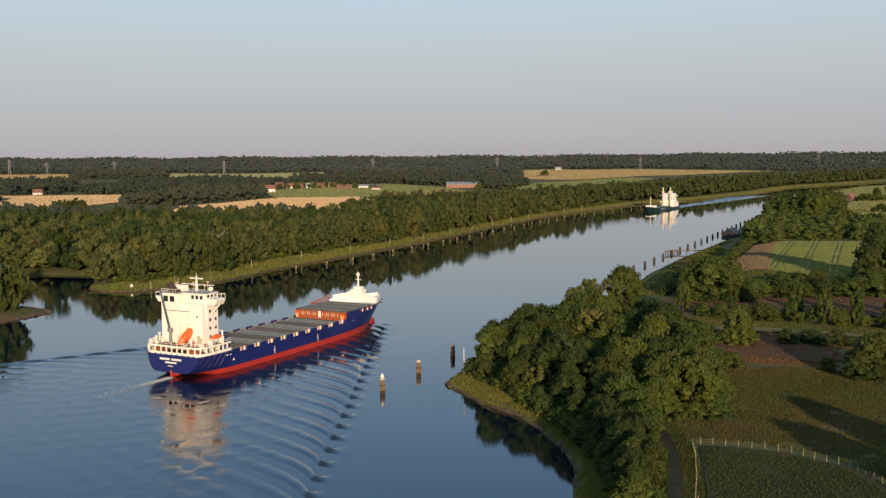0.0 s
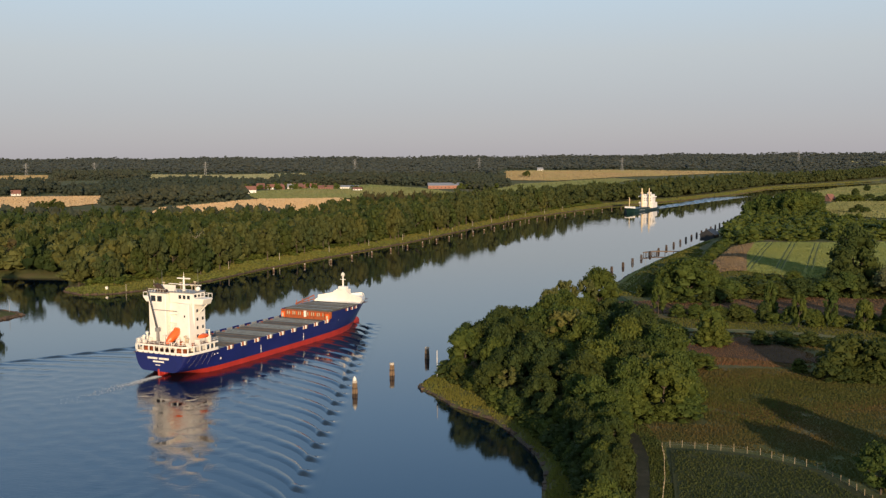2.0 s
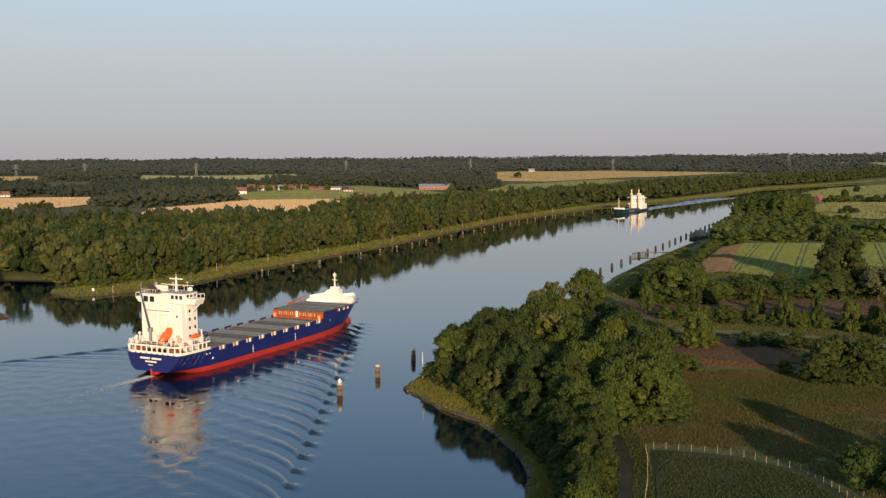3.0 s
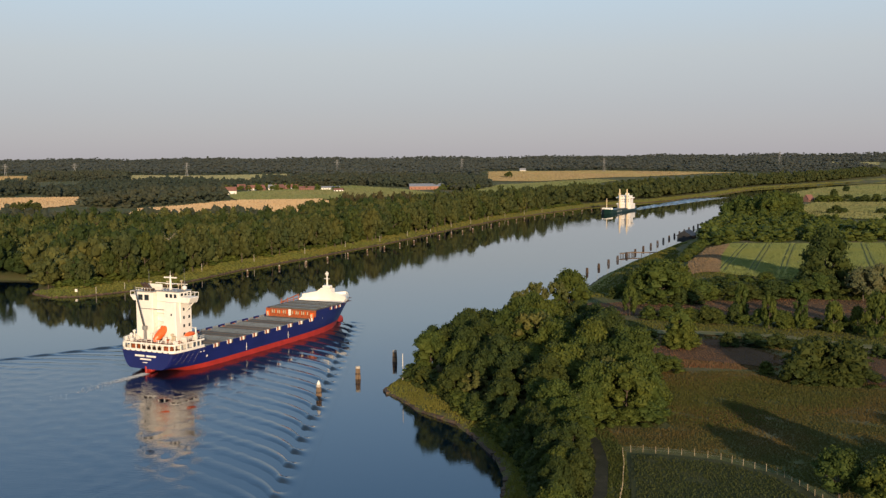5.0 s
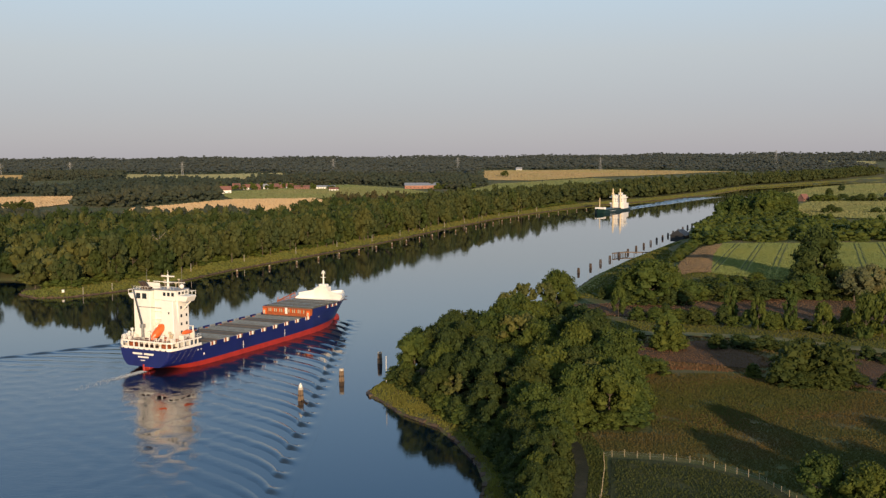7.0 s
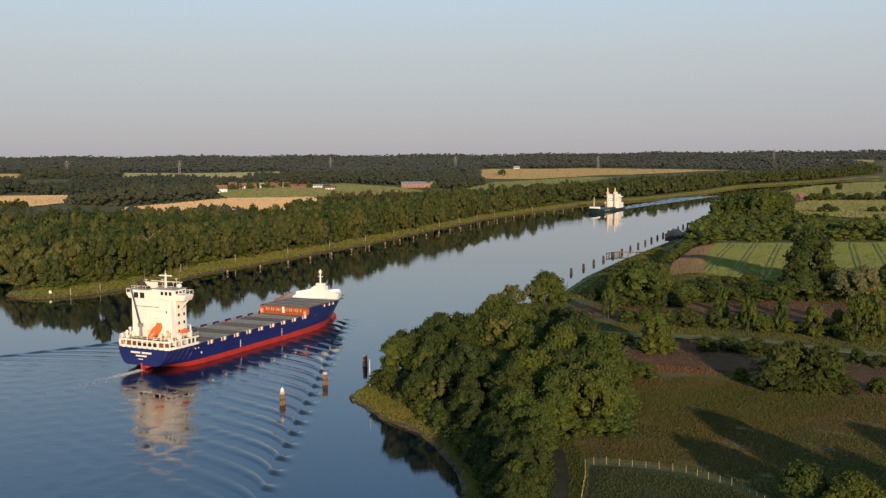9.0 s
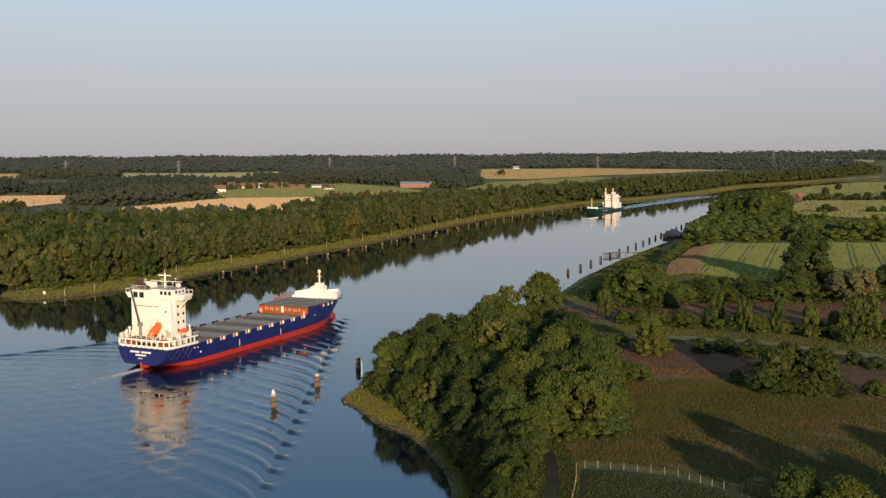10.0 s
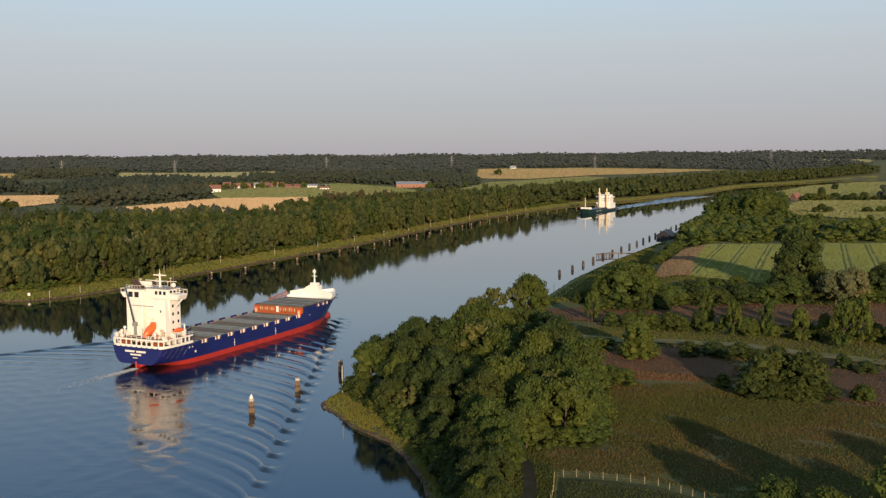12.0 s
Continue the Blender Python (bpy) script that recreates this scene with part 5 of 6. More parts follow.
def verge(name, points, side, near, far, label):
    """A strip of short grass that follows the bank."""
    places = along(points, 6.0)
    k = np.linspace(near, far, 6)
    x = np.array([[p[0] - p[3] * side * q for q in k] for p in places])
    y = np.array([[p[1] + p[2] * side * q for q in k] for p in places])
    v = np.stack([x.ravel(), y.ravel(), height(x.ravel(), y.ravel()) + 0.15], 1)
    w = len(k)
    i = (np.arange(len(places) - 1)[:, None] * w + np.arange(w - 1)[None]).ravel()
    return tagged(build(name, v, np.stack([i, i + w, i + w + 1, i + 1], 1)[:, ::-1], VERGE, smooth=True), label, "grass", kind="structure")


sx, sy = [], []
for x, y, dx, dy in along(LEFT_BANK[6:17][::-1], 4.5):
    q = rng.uniform(14, 18)
    sx.append(x - dy * q)
    sy.append(y + dx * q)
wood("bank_scrub", (np.array(sx), np.array(sy)), 4.0, 7.5, LEAF, "low scrub below the bank trees", 91, 6, 60, 0.10, "shrub")
verge("verge_1", LEFT_BANK[1:18][::-1], 1, 1.8, 14.0, "sunlit mown grass along the far canal bank")
verge("verge_2", RIGHT_BANK[14:23], -1, 1.8, 13.0, "mown grass on the canal embankment")


# ---- dolphins, posts, jetty ----
TIMBER = plain("wet_timber", (0.085, 0.055, 0.035), 0.85, 0, 0.5, 1.5)
TIMBER_DRY = plain("sunlit_timber", (0.20, 0.13, 0.075), 0.85, 0, 0.4, 1.5)
CAP = plain("pale_concrete", (0.50, 0.44, 0.36), 0.8, 0, 0.3, 1.5)


def dolphin(piles, tall, wide, cap, lamp, label, group):
    d = new("mooring_dolphin")
    for i in range(piles):
        a = i * math.tau / piles
        bm = rod(bmesh.new(), (math.cos(a) * wide * 0.62, math.sin(a) * wide * 0.62, -3), (math.cos(a) * wide * 0.36, math.sin(a) * wide * 0.36, tall), 0.24, 0.22, 8)
        part("post", bm, TIMBER_DRY if cap else TIMBER, d)
    bm = bmesh.new()
    rod(bm, (0, 0, tall * 0.35), (0, 0, tall * 0.5), wide * 0.66, wide * 0.62, 12)
    part("iron_band", bm, TIMBER, d)
    if cap:
        bm = bmesh.new()
        rod(bm, (0, 0, tall - 0.5), (0, 0, tall + 0.1), wide * 0.62, wide * 0.56, 12)
        part("cap", bm, CAP, d, "pale weathered cap")
    if lamp:
        bm = bmesh.new()
        rod(bm, (0, 0, tall + 0.1), (0, 0, tall + 0.5), 0.45, 0.5, 10)
        rod(bm, (0, 0, tall + 0.5), (0, 0, tall + 1.2), 0.5, 0.1, 10)
        part("lamp_housing", bm, SHIP_WHITE, d, "white conical lamp housing")
    return tagged(d, label, "dolphin", group)


near_dolphin = dolphin(7, 3.6, 1.15, True, False, "brown timber pile dolphin with pale cap in the water", "near dolphins")
near_dolphin.matrix_basis = pose(-8, 283, 0)
copy_thing(near_dolphin, pose(2.2, 307, 0, 0, 0, 40))
lit = dolphin(7, 3.4, 1.15, True, True, "brown timber pile dolphin with white lamp cap", "near dolphins")
lit.matrix_basis = pose(-17.2, 260.8, 0)
far_dolphin = dolphin(3, 1.9, 0.8, True, False, "short pale mooring dolphin standing off the far bank", "far bank dolphins")
places = along([(-83.7, 559), (-60, 596), (-38.7, 645), (-17, 691), (4, 741), (26, 795), (48, 847), (69.5, 899), (92.5, 958), (126, 1035), (200, 1160), (262, 1250)], 27.2)
far_dolphin.matrix_basis = pose(places[0][0], places[0][1], 0)
for i, (x, y, _, _) in enumerate(places[1:]):
    copy_thing(far_dolphin, pose(x, y, 0, 0, 0, i * 37))
dark_dolphin = dolphin(5, 2.7, 1.25, False, False, "dark timber mooring dolphin before the embankment", "embankment dolphins")
places = along([(104, 545), (116, 570), (136, 615), (180, 708), (240, 842), (322, 1020), (372, 1120)], 24.5)
dark_dolphin.matrix_basis = pose(places[0][0], places[0][1], 0)
for i, (x, y, _, _) in enumerate(places[1:]):
    copy_thing(dark_dolphin, pose(x, y, 0, 0, 0, i * 29))


def jetty(points, label):
    j = new("jetty")
    (ax, ay), (bx, by) = points
    n = math.hypot(bx - ax, by - ay)
    j.matrix_basis = pose(ax, ay, 0, 0, 0, math.degrees(math.atan2(by - ay, bx - ax)))
    part("walkway", boxes(((0, -0.9, 1.7), (n, 0.9, 2.2)), bevel=0.03), TIMBER_DRY, j)
    for k in np.linspace(0.8, n - 0.8, 5):
        for y in (-0.7, 0.7):
            part("post", rod(bmesh.new(), (k, y, -3), (k, y, 1.9), 0.2, 0.2, 7), TIMBER, j)
    return tagged(j, label, "jetty")


jetty([(150, 641), (172, 636)], "narrow concrete jetty on timber piles")
jetty([(141, 634), (152, 643)], "narrow concrete jetty on timber piles")


def marker_post(x, y, tall, thick, mat, label, name="marker_post"):
    bm = bmesh.new()
    z = float(max(height(x, y), 0))
    rod(bm, (0, 0, -0.6), (0, 0, tall), thick, thick * 0.75, 8)
    ob = tagged(part(name, bm, mat, None), label, "post")
    ob.matrix_basis = pose(x, y, z)
    return ob


marker_post(5.0, 270.5, 7.6, 0.11, SHIP_WHITE, "tall white pole at the tip of the wooded spit")
bm = bmesh.new()
rod(bm, (0, 0, -0.5), (1.0, 0.4, 4.6), 0.09, 0.07, 6)
stay = tagged(part("leaning_pole", bm, GREY, None), "thin grey pole leaning beside the white one", "post")
stay.matrix_basis = pose(6.2, 268.6, float(height(6.2, 268.6)))
for x, y, _, _ in along([(-104, 549), (-86, 595), (-55, 655), (-6, 764), (41, 888), (104, 1045), (172, 1172)], 55):
    marker_post(x - 3, y + 1, 4.6, 0.16, CAP, "pale lamp post along the far canal path", "lamp_post")
for x, y, dx, dy in along(RIGHT_BANK[15:21], 33):
    marker_post(x + dy * 2.5, y - dx * 2.5, 4.4, 0.1, GREY, "thin grey lamp post along the embankment", "lamp_post")
hut = new("signal_hut")
part("hut_body", boxes(((-1.3, -1.0, 0), (1.3, 1.0, 2.6)), bevel=0.08), SHIP_WHITE, hut)
part("hut_roof", boxes(((-1.5, -1.2, 2.6), (1.5, 1.2, 2.85)), bevel=0.06), GREY, hut)
hut.matrix_basis = pose(-150, 473.5, float(height(-150, 473.5)) - 0.1) @ Matrix.Diagonal((0.42, 0.42, 0.5, 1))
tagged(hut, "small white signal hut on the far point", "hut")
for x, y in ((-141, 474), (-131, 486)):
    marker_post(x, y, 3.4, 0.14, CAP, "pale marker post on the far point")
marker_post(-168, 405, 5.0, 0.1, GREY, "thin post on the grassy point")
bm = bmesh.new()
rod(bm, (0, 0, -0.3), (0.1, 0, 2.2), 0.9, 0.75, 9)
rod(bm, (0.1, 0, 2.2), (0.15, 0.05, 3.6), 0.55, 0.35, 8)
stump = tagged(part("tree_stump", bm, DEAD, None), "bleached broken tree stump by the farm track", "stump")
stump.matrix_basis = pose(71.5, 337, float(height(71.5, 337)))
shed = new("shed")
part("shed_wall", boxes(((-7, -5, 0), (7, 5, 4.5)), bevel=0.05), BLACK, shed)
bm = bmesh.new()
vs = [bm.verts.new(p) for p in ((-7.8, -5.8, 4.3), (7.8, -5.8, 4.3), (7.8, 5.8, 4.3), (-7.8, 5.8, 4.3), (-7.8, 0, 8.2), (7.8, 0, 8.2))]
for f in ((0, 1, 5, 4), (2, 3, 4, 5), (0, 4, 3), (1, 2, 5), (0, 3, 2, 1)):
    bm.faces.new([vs[i] for i in f])
part("shed_roof", bm, BLACK, shed)
shed.matrix_basis = pose(205, 712, float(height(205, 712)) - 0.1, 0, 0, 60)
tagged(shed, "dark boathouse with pitched roof on the embankment", "shed")


# ---- fence ----
FENCE_WOOD = plain("split_fence_wood", (0.36, 0.29, 0.18), 0.85, 0, 0.25, 3.0)
fence = new("field_fence")
line = [(40.8, 150), (41.3, 157.3), (44.6, 169.7), (47.8, 183.8), (48.7, 189.8), (51.7, 190.4), (56.5, 187.7), (61.6, 186.1), (66.3, 183.6), (69.9, 178.6), (73.3, 174), (75.1, 163.8), (76.5, 150)]
posts = along(line, 2.5)
r7 = random.Random(2)
tops = []
for x, y, _, _ in posts:
    z = float(height(x, y))
    tall = r7.uniform(1.2, 1.55)
    lean = r7.uniform(-0.07, 0.07)
    part("fence_post", rod(bmesh.new(), (x, y, z - 0.3), (x + lean, y, z + tall), 0.06, 0.05, 6), FENCE_WOOD, fence)
    tops.append((x, y, z))
for h in (0.6, 1.05):
    bm = bmesh.new()
    for a, b in zip(tops, tops[1:]):
        rod(bm, (a[0], a[1], a[2] + h), (b[0], b[1], b[2] + h), 0.009, 0.009, 3)
    part("fence_wire", bm, GREY, fence)
tagged(fence, "pale split-wood post and wire fence round the crop", "fence")


# ---- grass and crop ----
def noise_field(x, y):
    """Smooth patches, about -1 to 1."""
    return np.sin(x * 0.23 + 2.1 * np.sin(y * 0.09)) * np.cos(y * 0.31 + 1.7 * np.sin(x * 0.11)) + 0.4 * np.sin(x * 0.9 + y * 0.6)


def tufts(name, poly, gap, tall, blades, mats, label, seed, wide=0.35, shore=2.0, lift=0.0, bare=None):
    """Loose blades over an outline; bare: a test of places to leave open."""
    r = np.random.default_rng(seed)
    x, y = scatter(poly, gap, seed, shore)
    keep = noise_field(x, y) + r.uniform(-0.55, 0.55, len(x)) > -1.0
    if lift:
        keep[:] = True
    if bare:
        keep &= ~bare(x, y)
    x, y = x[keep], y[keep]
    z = height(x, y) + lift
    n = len(x) * blades
    X, Y, Z = (np.repeat(q, blades) for q in (x, y, z))
    a = r.uniform(0, math.tau, n)
    h = tall * r.uniform(0.5, 1.3, n)
    ox, oy = X + r.normal(0, gap * 0.3, n), Y + r.normal(0, gap * 0.3, n)
    lx, ly = np.cos(a) * wide * r.uniform(.6, 1.4, n), np.sin(a) * wide * r.uniform(.6, 1.4, n)
    tx, ty = ox + r.normal(0, 0.25, n) * tall, oy + r.normal(0, 0.25, n) * tall
    v = np.stack([np.stack([ox - lx, oy - ly, Z - 0.1], 1), np.stack([ox + lx, oy + ly, Z - 0.1], 1),
                  np.stack([tx + lx * .45, ty + ly * .45, Z + h], 1), np.stack([tx - lx * .45, ty - ly * .45, Z + h * .92], 1)], 1).reshape(-1, 3)
    i = np.arange(n)[:, None] * 4
    return tagged(build(name, v, i + [0, 1, 2, 3], mats), label, "grass", kind="stuff")


GRASS = foliage("grass_blades", (0.068, 0.070, 0.022), (0.094, 0.093, 0.033), 0.3, (1.42, 1.0, 1.12), 0.05)
GRASS_RED = foliage("seeding_grass", (0.125, 0.080, 0.046), (0.20, 0.130, 0.080), 0.3, (1.1, 0.85, 0.8), 0.06)
GRASS_GREEN = foliage("bank_grass", (0.060, 0.074, 0.020), (0.105, 0.115, 0.036), 0.3)
RIPE = foliage("barley_ears", (0.40, 0.30, 0.205), (0.48, 0.375, 0.265), 0.2, (1.06, 1.0, 0.95), 0.004)
STRAW = foliage("fading_grain", (0.255, 0.195, 0.12), (0.32, 0.25, 0.16), 0.2, (0.92, 1.05, 0.9), 0.004)
SWARD = foliage("pasture_grass", (0.145, 0.172, 0.075), (0.18, 0.205, 0.095), 0.2, (1.2, 1.02, 1.1), 0.004)
PALE_SWARD = foliage("pale_pasture_grass", (0.215, 0.225, 0.145), (0.28, 0.28, 0.185), 0.2, (1.1, 1.0, 1.0), 0.004)
CORN = foliage("corn_leaves", (0.145, 0.18, 0.07), (0.18, 0.21, 0.085), 0.2, (1.1, 1.02, 0.9), 0.02)
STUBBLE_STALKS = foliage("stubble_stalks", (0.205, 0.14, 0.082), (0.28, 0.195, 0.115), 0.1, (1.1, 1.0, 0.95), 0.03)
VERGE_GRASS = foliage("verge_grass", (0.105, 0.125, 0.030), (0.165, 0.175, 0.050), 0.3, (1.2, 1.0, 1.0), 0.02)
CROP = foliage("crop_leaf", (0.034, 0.048, 0.018), (0.056, 0.072, 0.029), 0.25)
MEADOW_AREA = [(44, 208), (62, 206), (70, 240), (72, 262), (100, 262), (118, 240), (160, 225), (175, 190), (120, 140), (80, 160), (72, 182), (60, 190), (50, 194)]
tufts("grass", MEADOW_AREA, 0.5, 0.26, 3, GRASS, "rough tussocky meadow grass", 81, 0.13)
tufts("grass", [(62, 212), (72, 250), (98, 256), (116, 238), (112, 222), (92, 214), (76, 204)], 0.8, 0.30, 3, GRASS_GREEN, "greener grass across the meadow", 95, 0.15)
tufts("grass", [(66, 302), (103, 310), (114, 281), (106, 262), (80, 268), (67, 290)], 0.7, 0.40, 4, GRASS_RED, "reddish seeding grass", 82, 0.13)
tufts("grass", [(108, 274), (141, 290), (168, 250), (150, 218), (117, 246)], 0.75, 0.40, 4, GRASS_RED, "reddish seeding grass", 83, 0.13)
tufts("grass", [(74, 389), (214, 405), (262, 380), (232, 331), (183, 338), (80, 362)], 0.95, 0.40, 4, GRASS_RED, "reddish seeding grass on the fallow strip", 84, 0.18)
tufts("grass", [(-3, 267), (5, 243), (17, 214), (23, 190), (18, 150), (34, 150), (34, 200), (26, 238), (14, 262), (8, 275), (4, 280)], 0.5, 0.34, 5, VERGE_GRASS, "lush grass on the slope of the spit", 85, 0.13, 0.35)
tufts("grass", [(70, 60), (180, 60), (240, 250), (240, 330), (170, 300), (150, 285), (190, 210), (130, 150)], 2.0, 0.6, 4, GRASS, "rough tussocky meadow grass", 86, 0.5)
tufts("grass", [(64, 350), (92, 347), (140, 326), (215, 303), (245, 270), (245, 236), (157, 288), (124, 318), (90, 326), (64, 334)], 0.9, 0.35, 3, GRASS_GREEN, "rough grass beside the farm track", 89, 0.17)
tufts("grass", [(62, 300), (66, 326), (88, 318), (121, 310), (153, 280), (240, 232), (240, 200), (165, 245), (140, 290), (112, 285), (104, 310)], 1.0, 0.35, 3, GRASS, "rough grass below the farm track", 90, 0.18)
tufts("grass", [(80, 405), (110, 470), (150, 590), (175, 640), (170, 600), (140, 500), (120, 420), (110, 395)], 2.0, 0.45, 4, GRASS_GREEN, "rough grass on the embankment", 93, 0.5)
tufts("grass", [(34, 148), (41, 148), (45, 165), (49.5, 192), (49, 206), (42, 208), (40, 195)], 0.5, 0.34, 4, GRASS_GREEN, "rank grass along the lane", 96, 0.14, 2.0, 0.0, lambda x, y: inside(FIELDS["lane"], x, y))
tufts("grass", [(112, 412), (128, 458), (180, 432), (226, 404), (345, 458), (345, 430), (240, 398), (120, 402)], 1.2, 0.4, 4, GRASS_GREEN, "rough grass below the corn field", 97, 0.25)
tufts("crop", [(51, 187), (57, 184), (66, 180), (72, 171), (75, 150), (72, 110), (36, 110), (45.5, 162), (49.5, 184)], 0.6, 0.55, 5, CROP, "dark leafy crop rows", 87, 0.15)
tufts("grass", [(-185, 500), (-178, 480), (-165, 464), (-146, 465), (-120, 487), (-85, 575), (-55, 650), (-25, 728), (15, 843), (-3, 850), (-45, 740), (-80, 650), (-105, 585), (-128, 510), (-146, 480), (-165, 480)], 1.7, 0.6, 4, VERGE_GRASS, "long grass on the far bank", 88, 0.5, 0.6)


# standing crops and swards on the farther fields
for number, mats, gap, label in (("field_1", RIPE, 4, "ears of the ripe barley"), ("field_2", RIPE, 3.6, "ears of the ripe barley"), ("field_3", SWARD, 5, "short grass of the village pasture"),
                                 ("field_4", PALE_SWARD, 7, "pale standing grass"), ("field_5", STRAW, 7, "fading grain"), ("field_6", STRAW, 7, "fading grain on the slope"),
                                 ("field_7", SWARD, 6, "short pasture grass"), ("field_8", SWARD, 4.6, "short pasture grass"), ("field_15", SWARD, 3.2, "short pasture grass"),
                                 ("field_16", PALE_SWARD, 8, "pale standing grass")):
    tufts("crop", FIELDS[number], gap, 0.8, 3, mats, label, 120 + len(label) + int(number[6:]), 0.26 * gap, 12, FAR if number != "field_15" else 0.6)
tufts("crop", FIELDS["field_9"], 0.95, 0.26, 3, CORN, "rows of young corn plants", 141, 0.28, 2.0, 0.3,
      lambda x, y: ((x - 147.5 - (y - 452) * 55 / 132) % 14.1 < 4.2) & (((x - 147.5 - (y - 452) * 55 / 132) % 14.1 - 2.1) ** 2 > 0.7) | inside(FIELDS["field_10"], x, y))
tufts("stubble", FIELDS["field_10"], 1.0, 0.22, 3, STUBBLE_STALKS, "brown stubble on the headland", 144, 0.2, 2.0, 0.45)
FAR_SHORE = LEFT_BANK[2:18]
tufts("grass", FAR_SHORE + [(x - 14, y + 9) for x, y in FAR_SHORE[::-1]], 2.2, 0.45, 3, VERGE_GRASS, "mown grass along the canal path", 142, 0.6, 1.0)
tufts("grass", [(66, 400), (92, 462), (120, 535), (152, 602), (188, 675), (196, 672), (162, 600), (130, 530), (104, 458), (78, 396)], 1.4, 0.35, 3, GRASS_GREEN, "mown grass on the embankment", 143, 0.3, 1.5)


# ---- village, farms, pylons ----
BRICK = plain("red_brick", (0.25, 0.125, 0.09), 0.85, 0, 0.3, 0.3)
BRICK_BRIGHT = plain("orange_brick", (0.36, 0.17, 0.11), 0.85, 0, 0.3, 0.3)
TILE = plain("red_roof_tile", (0.24, 0.105, 0.075), 0.8, 0, 0.3, 0.3)
SLATE = plain("grey_roof_sheet", (0.27, 0.28, 0.30), 0.7, 0, 0.3, 0.2)
RENDER_WHITE = plain("white_wall", (0.78, 0.74, 0.66), 0.85, 0, 0.12, 0.3)


def building(name, x, y, wide, deep, wall, roof, wall_mat, roof_mat, turn, label, openings=3):
    """Walls, gabled roof, door and windows."""
    b = new(name)
    bm = bmesh.new()
    w, d = wide / 2, deep / 2
    vs = [bm.verts.new(p) for p in ((-w, -d, -1), (w, -d, -1), (w, d, -1), (-w, d, -1), (-w, -d, wall), (w, -d, wall), (w, d, wall), (-w, d, wall), (-w, 0, wall + roof * .96), (w, 0, wall + roof * .96))]
    for f in ((0, 1, 5, 4), (2, 3, 7, 6), (1, 2, 6, 9, 5), (3, 0, 4, 8, 7), (0, 3, 2, 1)):
        bm.faces.new([vs[i] for i in f])
    part("wall", bm, wall_mat, b)
    bm = bmesh.new()
    o, k = 0.5, roof / d
    for s in (-1, 1):
        q = [bm.verts.new(p) for p in ((-w - o, s * (d + o), wall - o * k), (w + o, s * (d + o), wall - o * k), (w + o, 0, wall + roof), (-w - o, 0, wall + roof),
                                       (-w - o, s * (d + o), wall - o * k + .35), (w + o, s * (d + o), wall - o * k + .35), (w + o, 0, wall + roof + .35), (-w - o, 0, wall + roof + .35))]
        for f in ((0, 1, 2, 3), (4, 5, 6, 7), (0, 1, 5, 4), (0, 3, 7, 4), (1, 2, 6, 5)):
            bm.faces.new([q[i] for i in f])
    bmesh.ops.recalc_face_normals(bm, faces=bm.faces[:])
    part("roof", bm, roof_mat, b)
    for i in range(openings):
        cx = -w + wide * (i + 0.5) / openings
        part("door" if i == openings // 2 else "window", boxes(((cx - .7, -d - .06, 0.1 if i == openings // 2 else 1.0), (cx + .7, -d + .04, 2.3))), WINDOW, b)
    b.matrix_basis = pose(x, y, float(height(x, y)) + 0.6, 0, 0, turn)
    return tagged(b, label, "house" if name == "house" else "barn")


building("house", -294, 1692, 22, 12, 5.5, 6, RENDER_WHITE, TILE, 12, "white gabled farmhouse at the field's edge")
for x, y, w, t, mats, lab in ((-303, 1870, 14, 70, (BRICK, TILE), "red brick village house among trees"), (-282, 1850, 15, 20, (RENDER_WHITE, TILE), "white village house with red roof"),
                              (-268, 1880, 13, 80, (BRICK, TILE), "red brick village house among trees"), (-247, 1865, 15, 10, (RENDER_WHITE, SLATE), "white village house with grey roof"),
                              (-233, 1885, 14, 60, (BRICK, TILE), "red brick village house among trees"), (-262, 1835, 12, 30, (BRICK, TILE), "red brick village house among trees"),
                              (-310, 1905, 15, 15, (RENDER_WHITE, TILE), "white village house with red roof"), (-225, 1915, 13, 85, (BRICK, SLATE), "red brick village house with grey roof"),
                              (-668, 1655, 15, 30, (RENDER_WHITE, TILE), "small white house among trees"), (-408, 1560, 12, 20, (RENDER_WHITE, SLATE), "small white house among trees"),
                              (-330, 1880, 13, 40, (BRICK, TILE), "red brick village house among trees"), (-276, 1905, 14, 100, (RENDER_WHITE, TILE), "white village house with red roof"),
                              (-250, 1915, 12, 55, (BRICK, TILE), "red brick village house among trees"), (-208, 1880, 13, 15, (RENDER_WHITE, TILE), "white village house with red roof"),
                              (20, 2300, 14, 20, (RENDER_WHITE, SLATE), "small white house before the ridge"), (120, 2330, 16, 75, (RENDER_WHITE, SLATE), "small white house before the ridge"),
                              (60, 2350, 13, 30, (BRICK, TILE), "red brick house before the ridge"), (330, 2900, 18, 5, (RENDER_WHITE, SLATE), "white farmhouse above the grain field"),
                              (512, 1262, 10, 25, (BRICK, TILE), "red-roofed farmhouse by the pasture")):
    building("house", x, y, w * 0.95, 9, 3.2, 5.2, *mats, t, lab)
building("barn", -180, 1830, 27, 14, 3.6, 3.2, BRICK, TILE, 4, "long red brick barn with red roof", 6)
building("barn", -140, 1850, 36, 14, 3.4, 2.6, RENDER_WHITE, SLATE, 2, "long pale barn with grey roof", 8)
building("barn", -118, 1760, 16, 10, 3, 2.5, RENDER_WHITE, TILE, 8, "low white shed in the pasture", 3)
building("barn", 36, 1830, 62, 26, 5.2, 4.4, BRICK_BRIGHT, SLATE, 3, "large red brick barn with grey roof", 9)


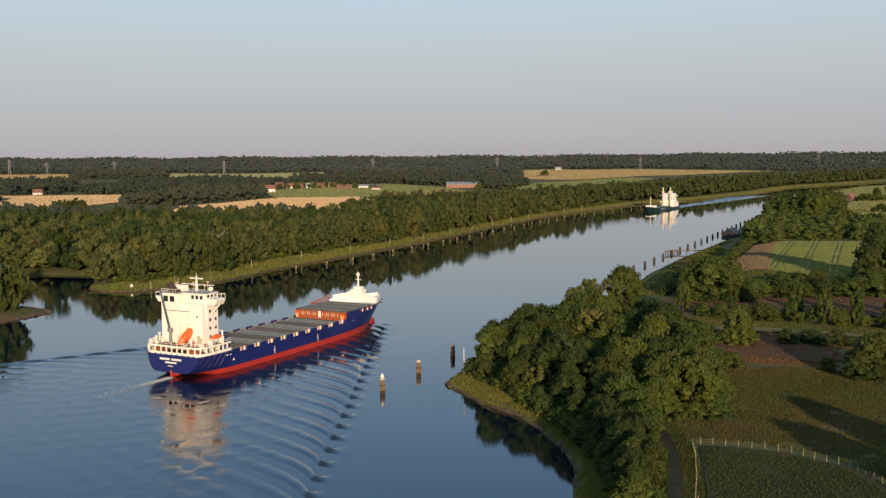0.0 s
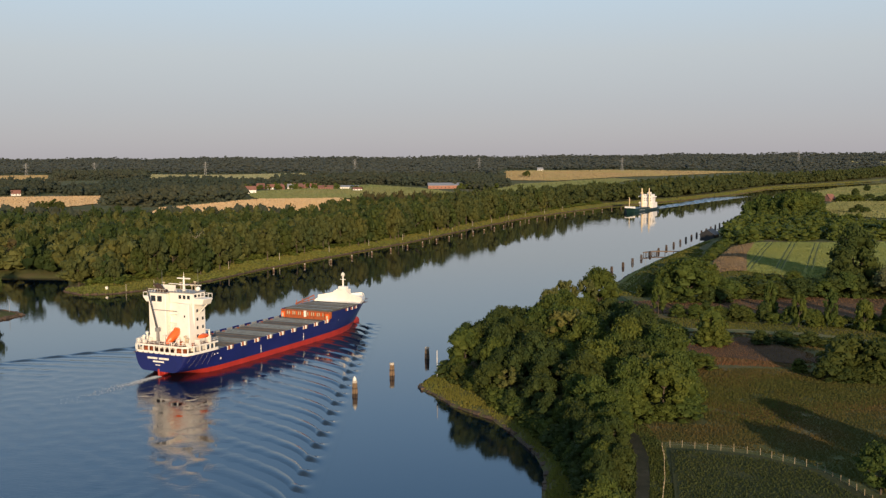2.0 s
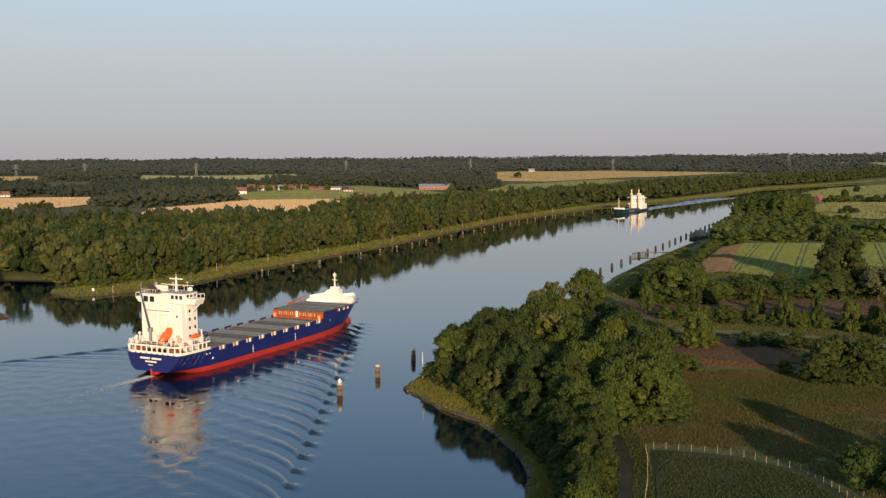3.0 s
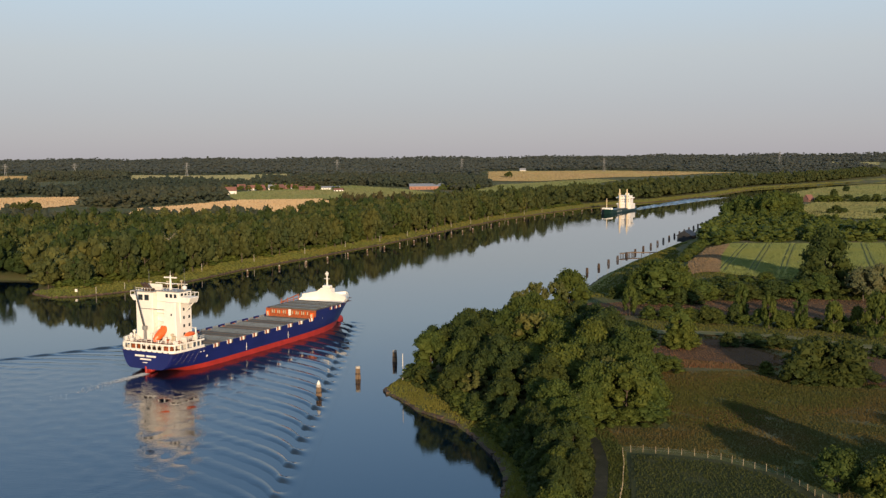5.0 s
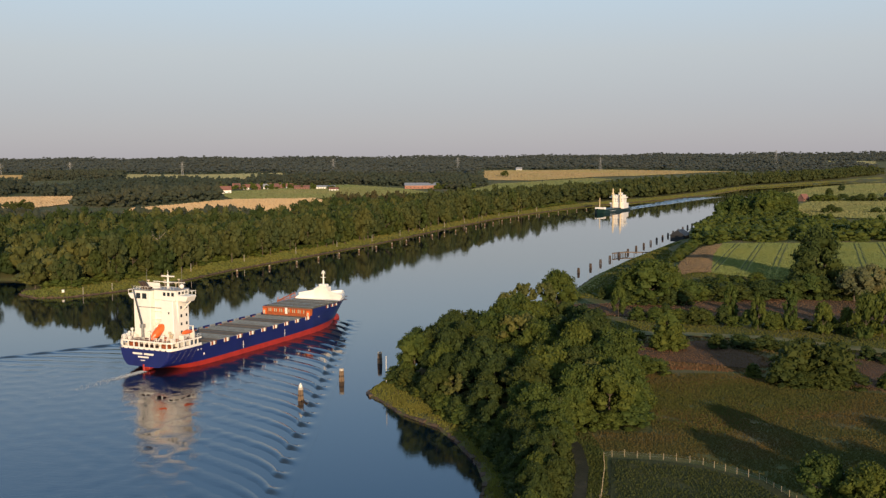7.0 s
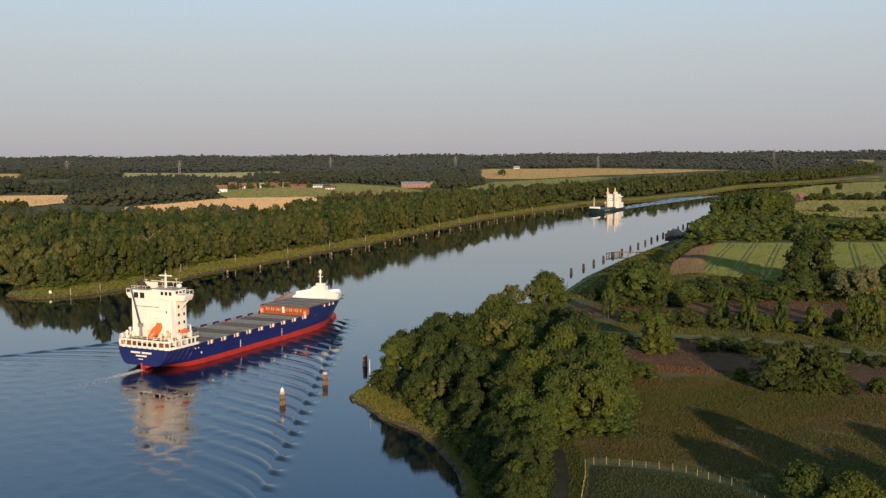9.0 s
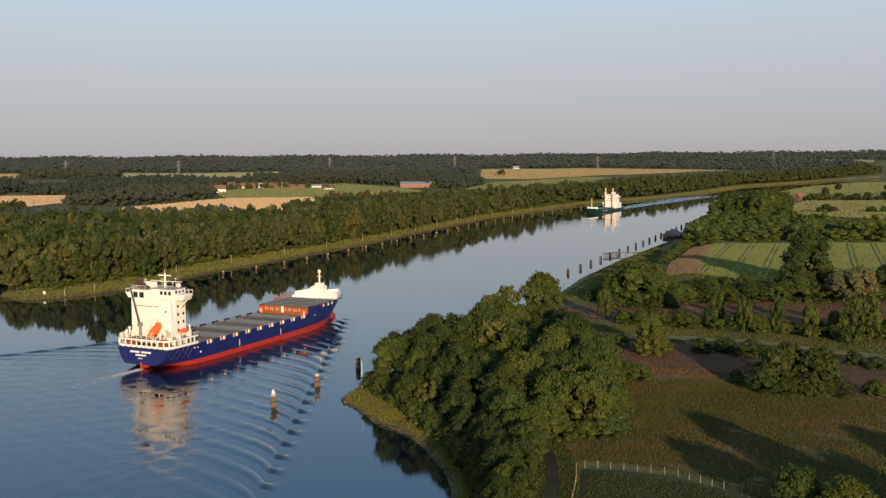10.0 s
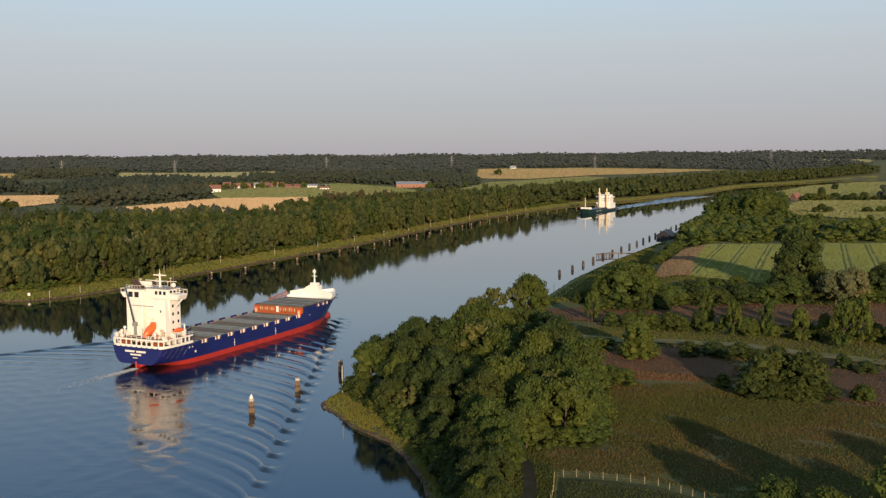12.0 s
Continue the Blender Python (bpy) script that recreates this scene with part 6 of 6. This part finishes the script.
def pylon(x, y, tall, mat, turn):
    """A lattice power pylon: legs, bracing and three cross-arms."""
    p = new("power_pylon")
    b = tall * 0.09
    for sx in (-1, 1):
        for sy in (-1, 1):
            part("leg", rod(bmesh.new(), (sx * b, sy * b, -1), (sx * 0.5, sy * 0.5, tall), 0.24, 0.18, 4), mat, p)
    bm = bmesh.new()
    for i in range(9):
        z0, z1 = tall * i / 9, tall * (i + 1) / 9
        w0, w1 = b + (0.5 - b) * i / 9, b + (0.5 - b) * (i + 1) / 9
        for s in (-1, 1):
            rod(bm, (-w0, s * w0, z0), (w1, s * w1, z1), 0.16, 0.16, 4)
            rod(bm, (w0, s * w0, z0), (-w1, s * w1, z1), 0.16, 0.16, 4)
    part("bracing", bm, mat, p)
    for z, w in ((0.66, 7.0), (0.79, 9.0), (0.91, 5.5)):
        bm = bmesh.new()
        rod(bm, (-w, 0, tall * z), (w, 0, tall * z), 0.28, 0.28, 4)
        for s in (-1, 1):
            rod(bm, (s * w, 0, tall * z), (0, 0, tall * (z + 0.05)), 0.18, 0.18, 4)
        part("cross_arm", bm, mat, p)
    p.matrix_basis = pose(x, y, float(height(x, y)), 0, 0, turn)
    return tagged(p, "grey lattice power pylon rising above distant woods", "pylon", "power line")


for x, y, tall in ((-1224, 2850, 42), (-1111, 2830, 34), (-908, 2789, 36), (-614, 2832, 38), (-202, 2902, 40), (151, 2824, 40), (565, 2896, 40), (1174, 3163, 50)):
    pylon(x, y, tall, GREY, 20)
r8 = np.random.default_rng(12)
spots = np.array([(-270, 1850), (-235, 1900), (-300, 1880), (-160, 1842), (-205, 1850), (-250, 1830), (82, 1800), (95, 1830), (-290, 1835)])[r8.integers(0, 9, 70)] + r8.uniform(-1, 1, (70, 2)) * (34, 24) + (0, 6)
wood("village_trees", (spots[:, 0], spots[:, 1]), 9.0, 10.0, LEAF, "leafy garden trees among the village houses", 92, 8, 110, 0.08)
for x, y, h in ((245, 2420, 16), (238, 2424, 12), (-120, 1775, 9), (-112, 1778, 7), (690, 1560, 12), (-160, 2420, 14)):
    plant(MID, x, y, h, h * 0.95, "single round tree standing in the fields", group="field trees")
bush = tagged(part("dead_bush", trunk_bm(14, 11, 1.0), DEAD, None), "bleached leafless bush at the foot of the grove", "bush")
bush.matrix_basis = pose(31.5, 181, float(height(31.5, 181))) @ Matrix.Diagonal((7, 7, 7, 1))


def motions():
    course = [(t, pose(-78.8 + 18.4 * t / 12, 279.3 + 37.7 * t / 12, 0, 0, 0, -27.6)) for t in (0, 3, 6, 9, 12)]
    walk(ship, course)
    walk(wake, course)
    walk(foam, course)
    inbound = [(t, pose(281 - 17 * t / 12, 1224 - 33 * t / 12, 0, 0, 0, 150)) for t in (0, 6, 12)]
    walk(coaster, inbound)
    walk(coaster_wake, inbound)


motions()
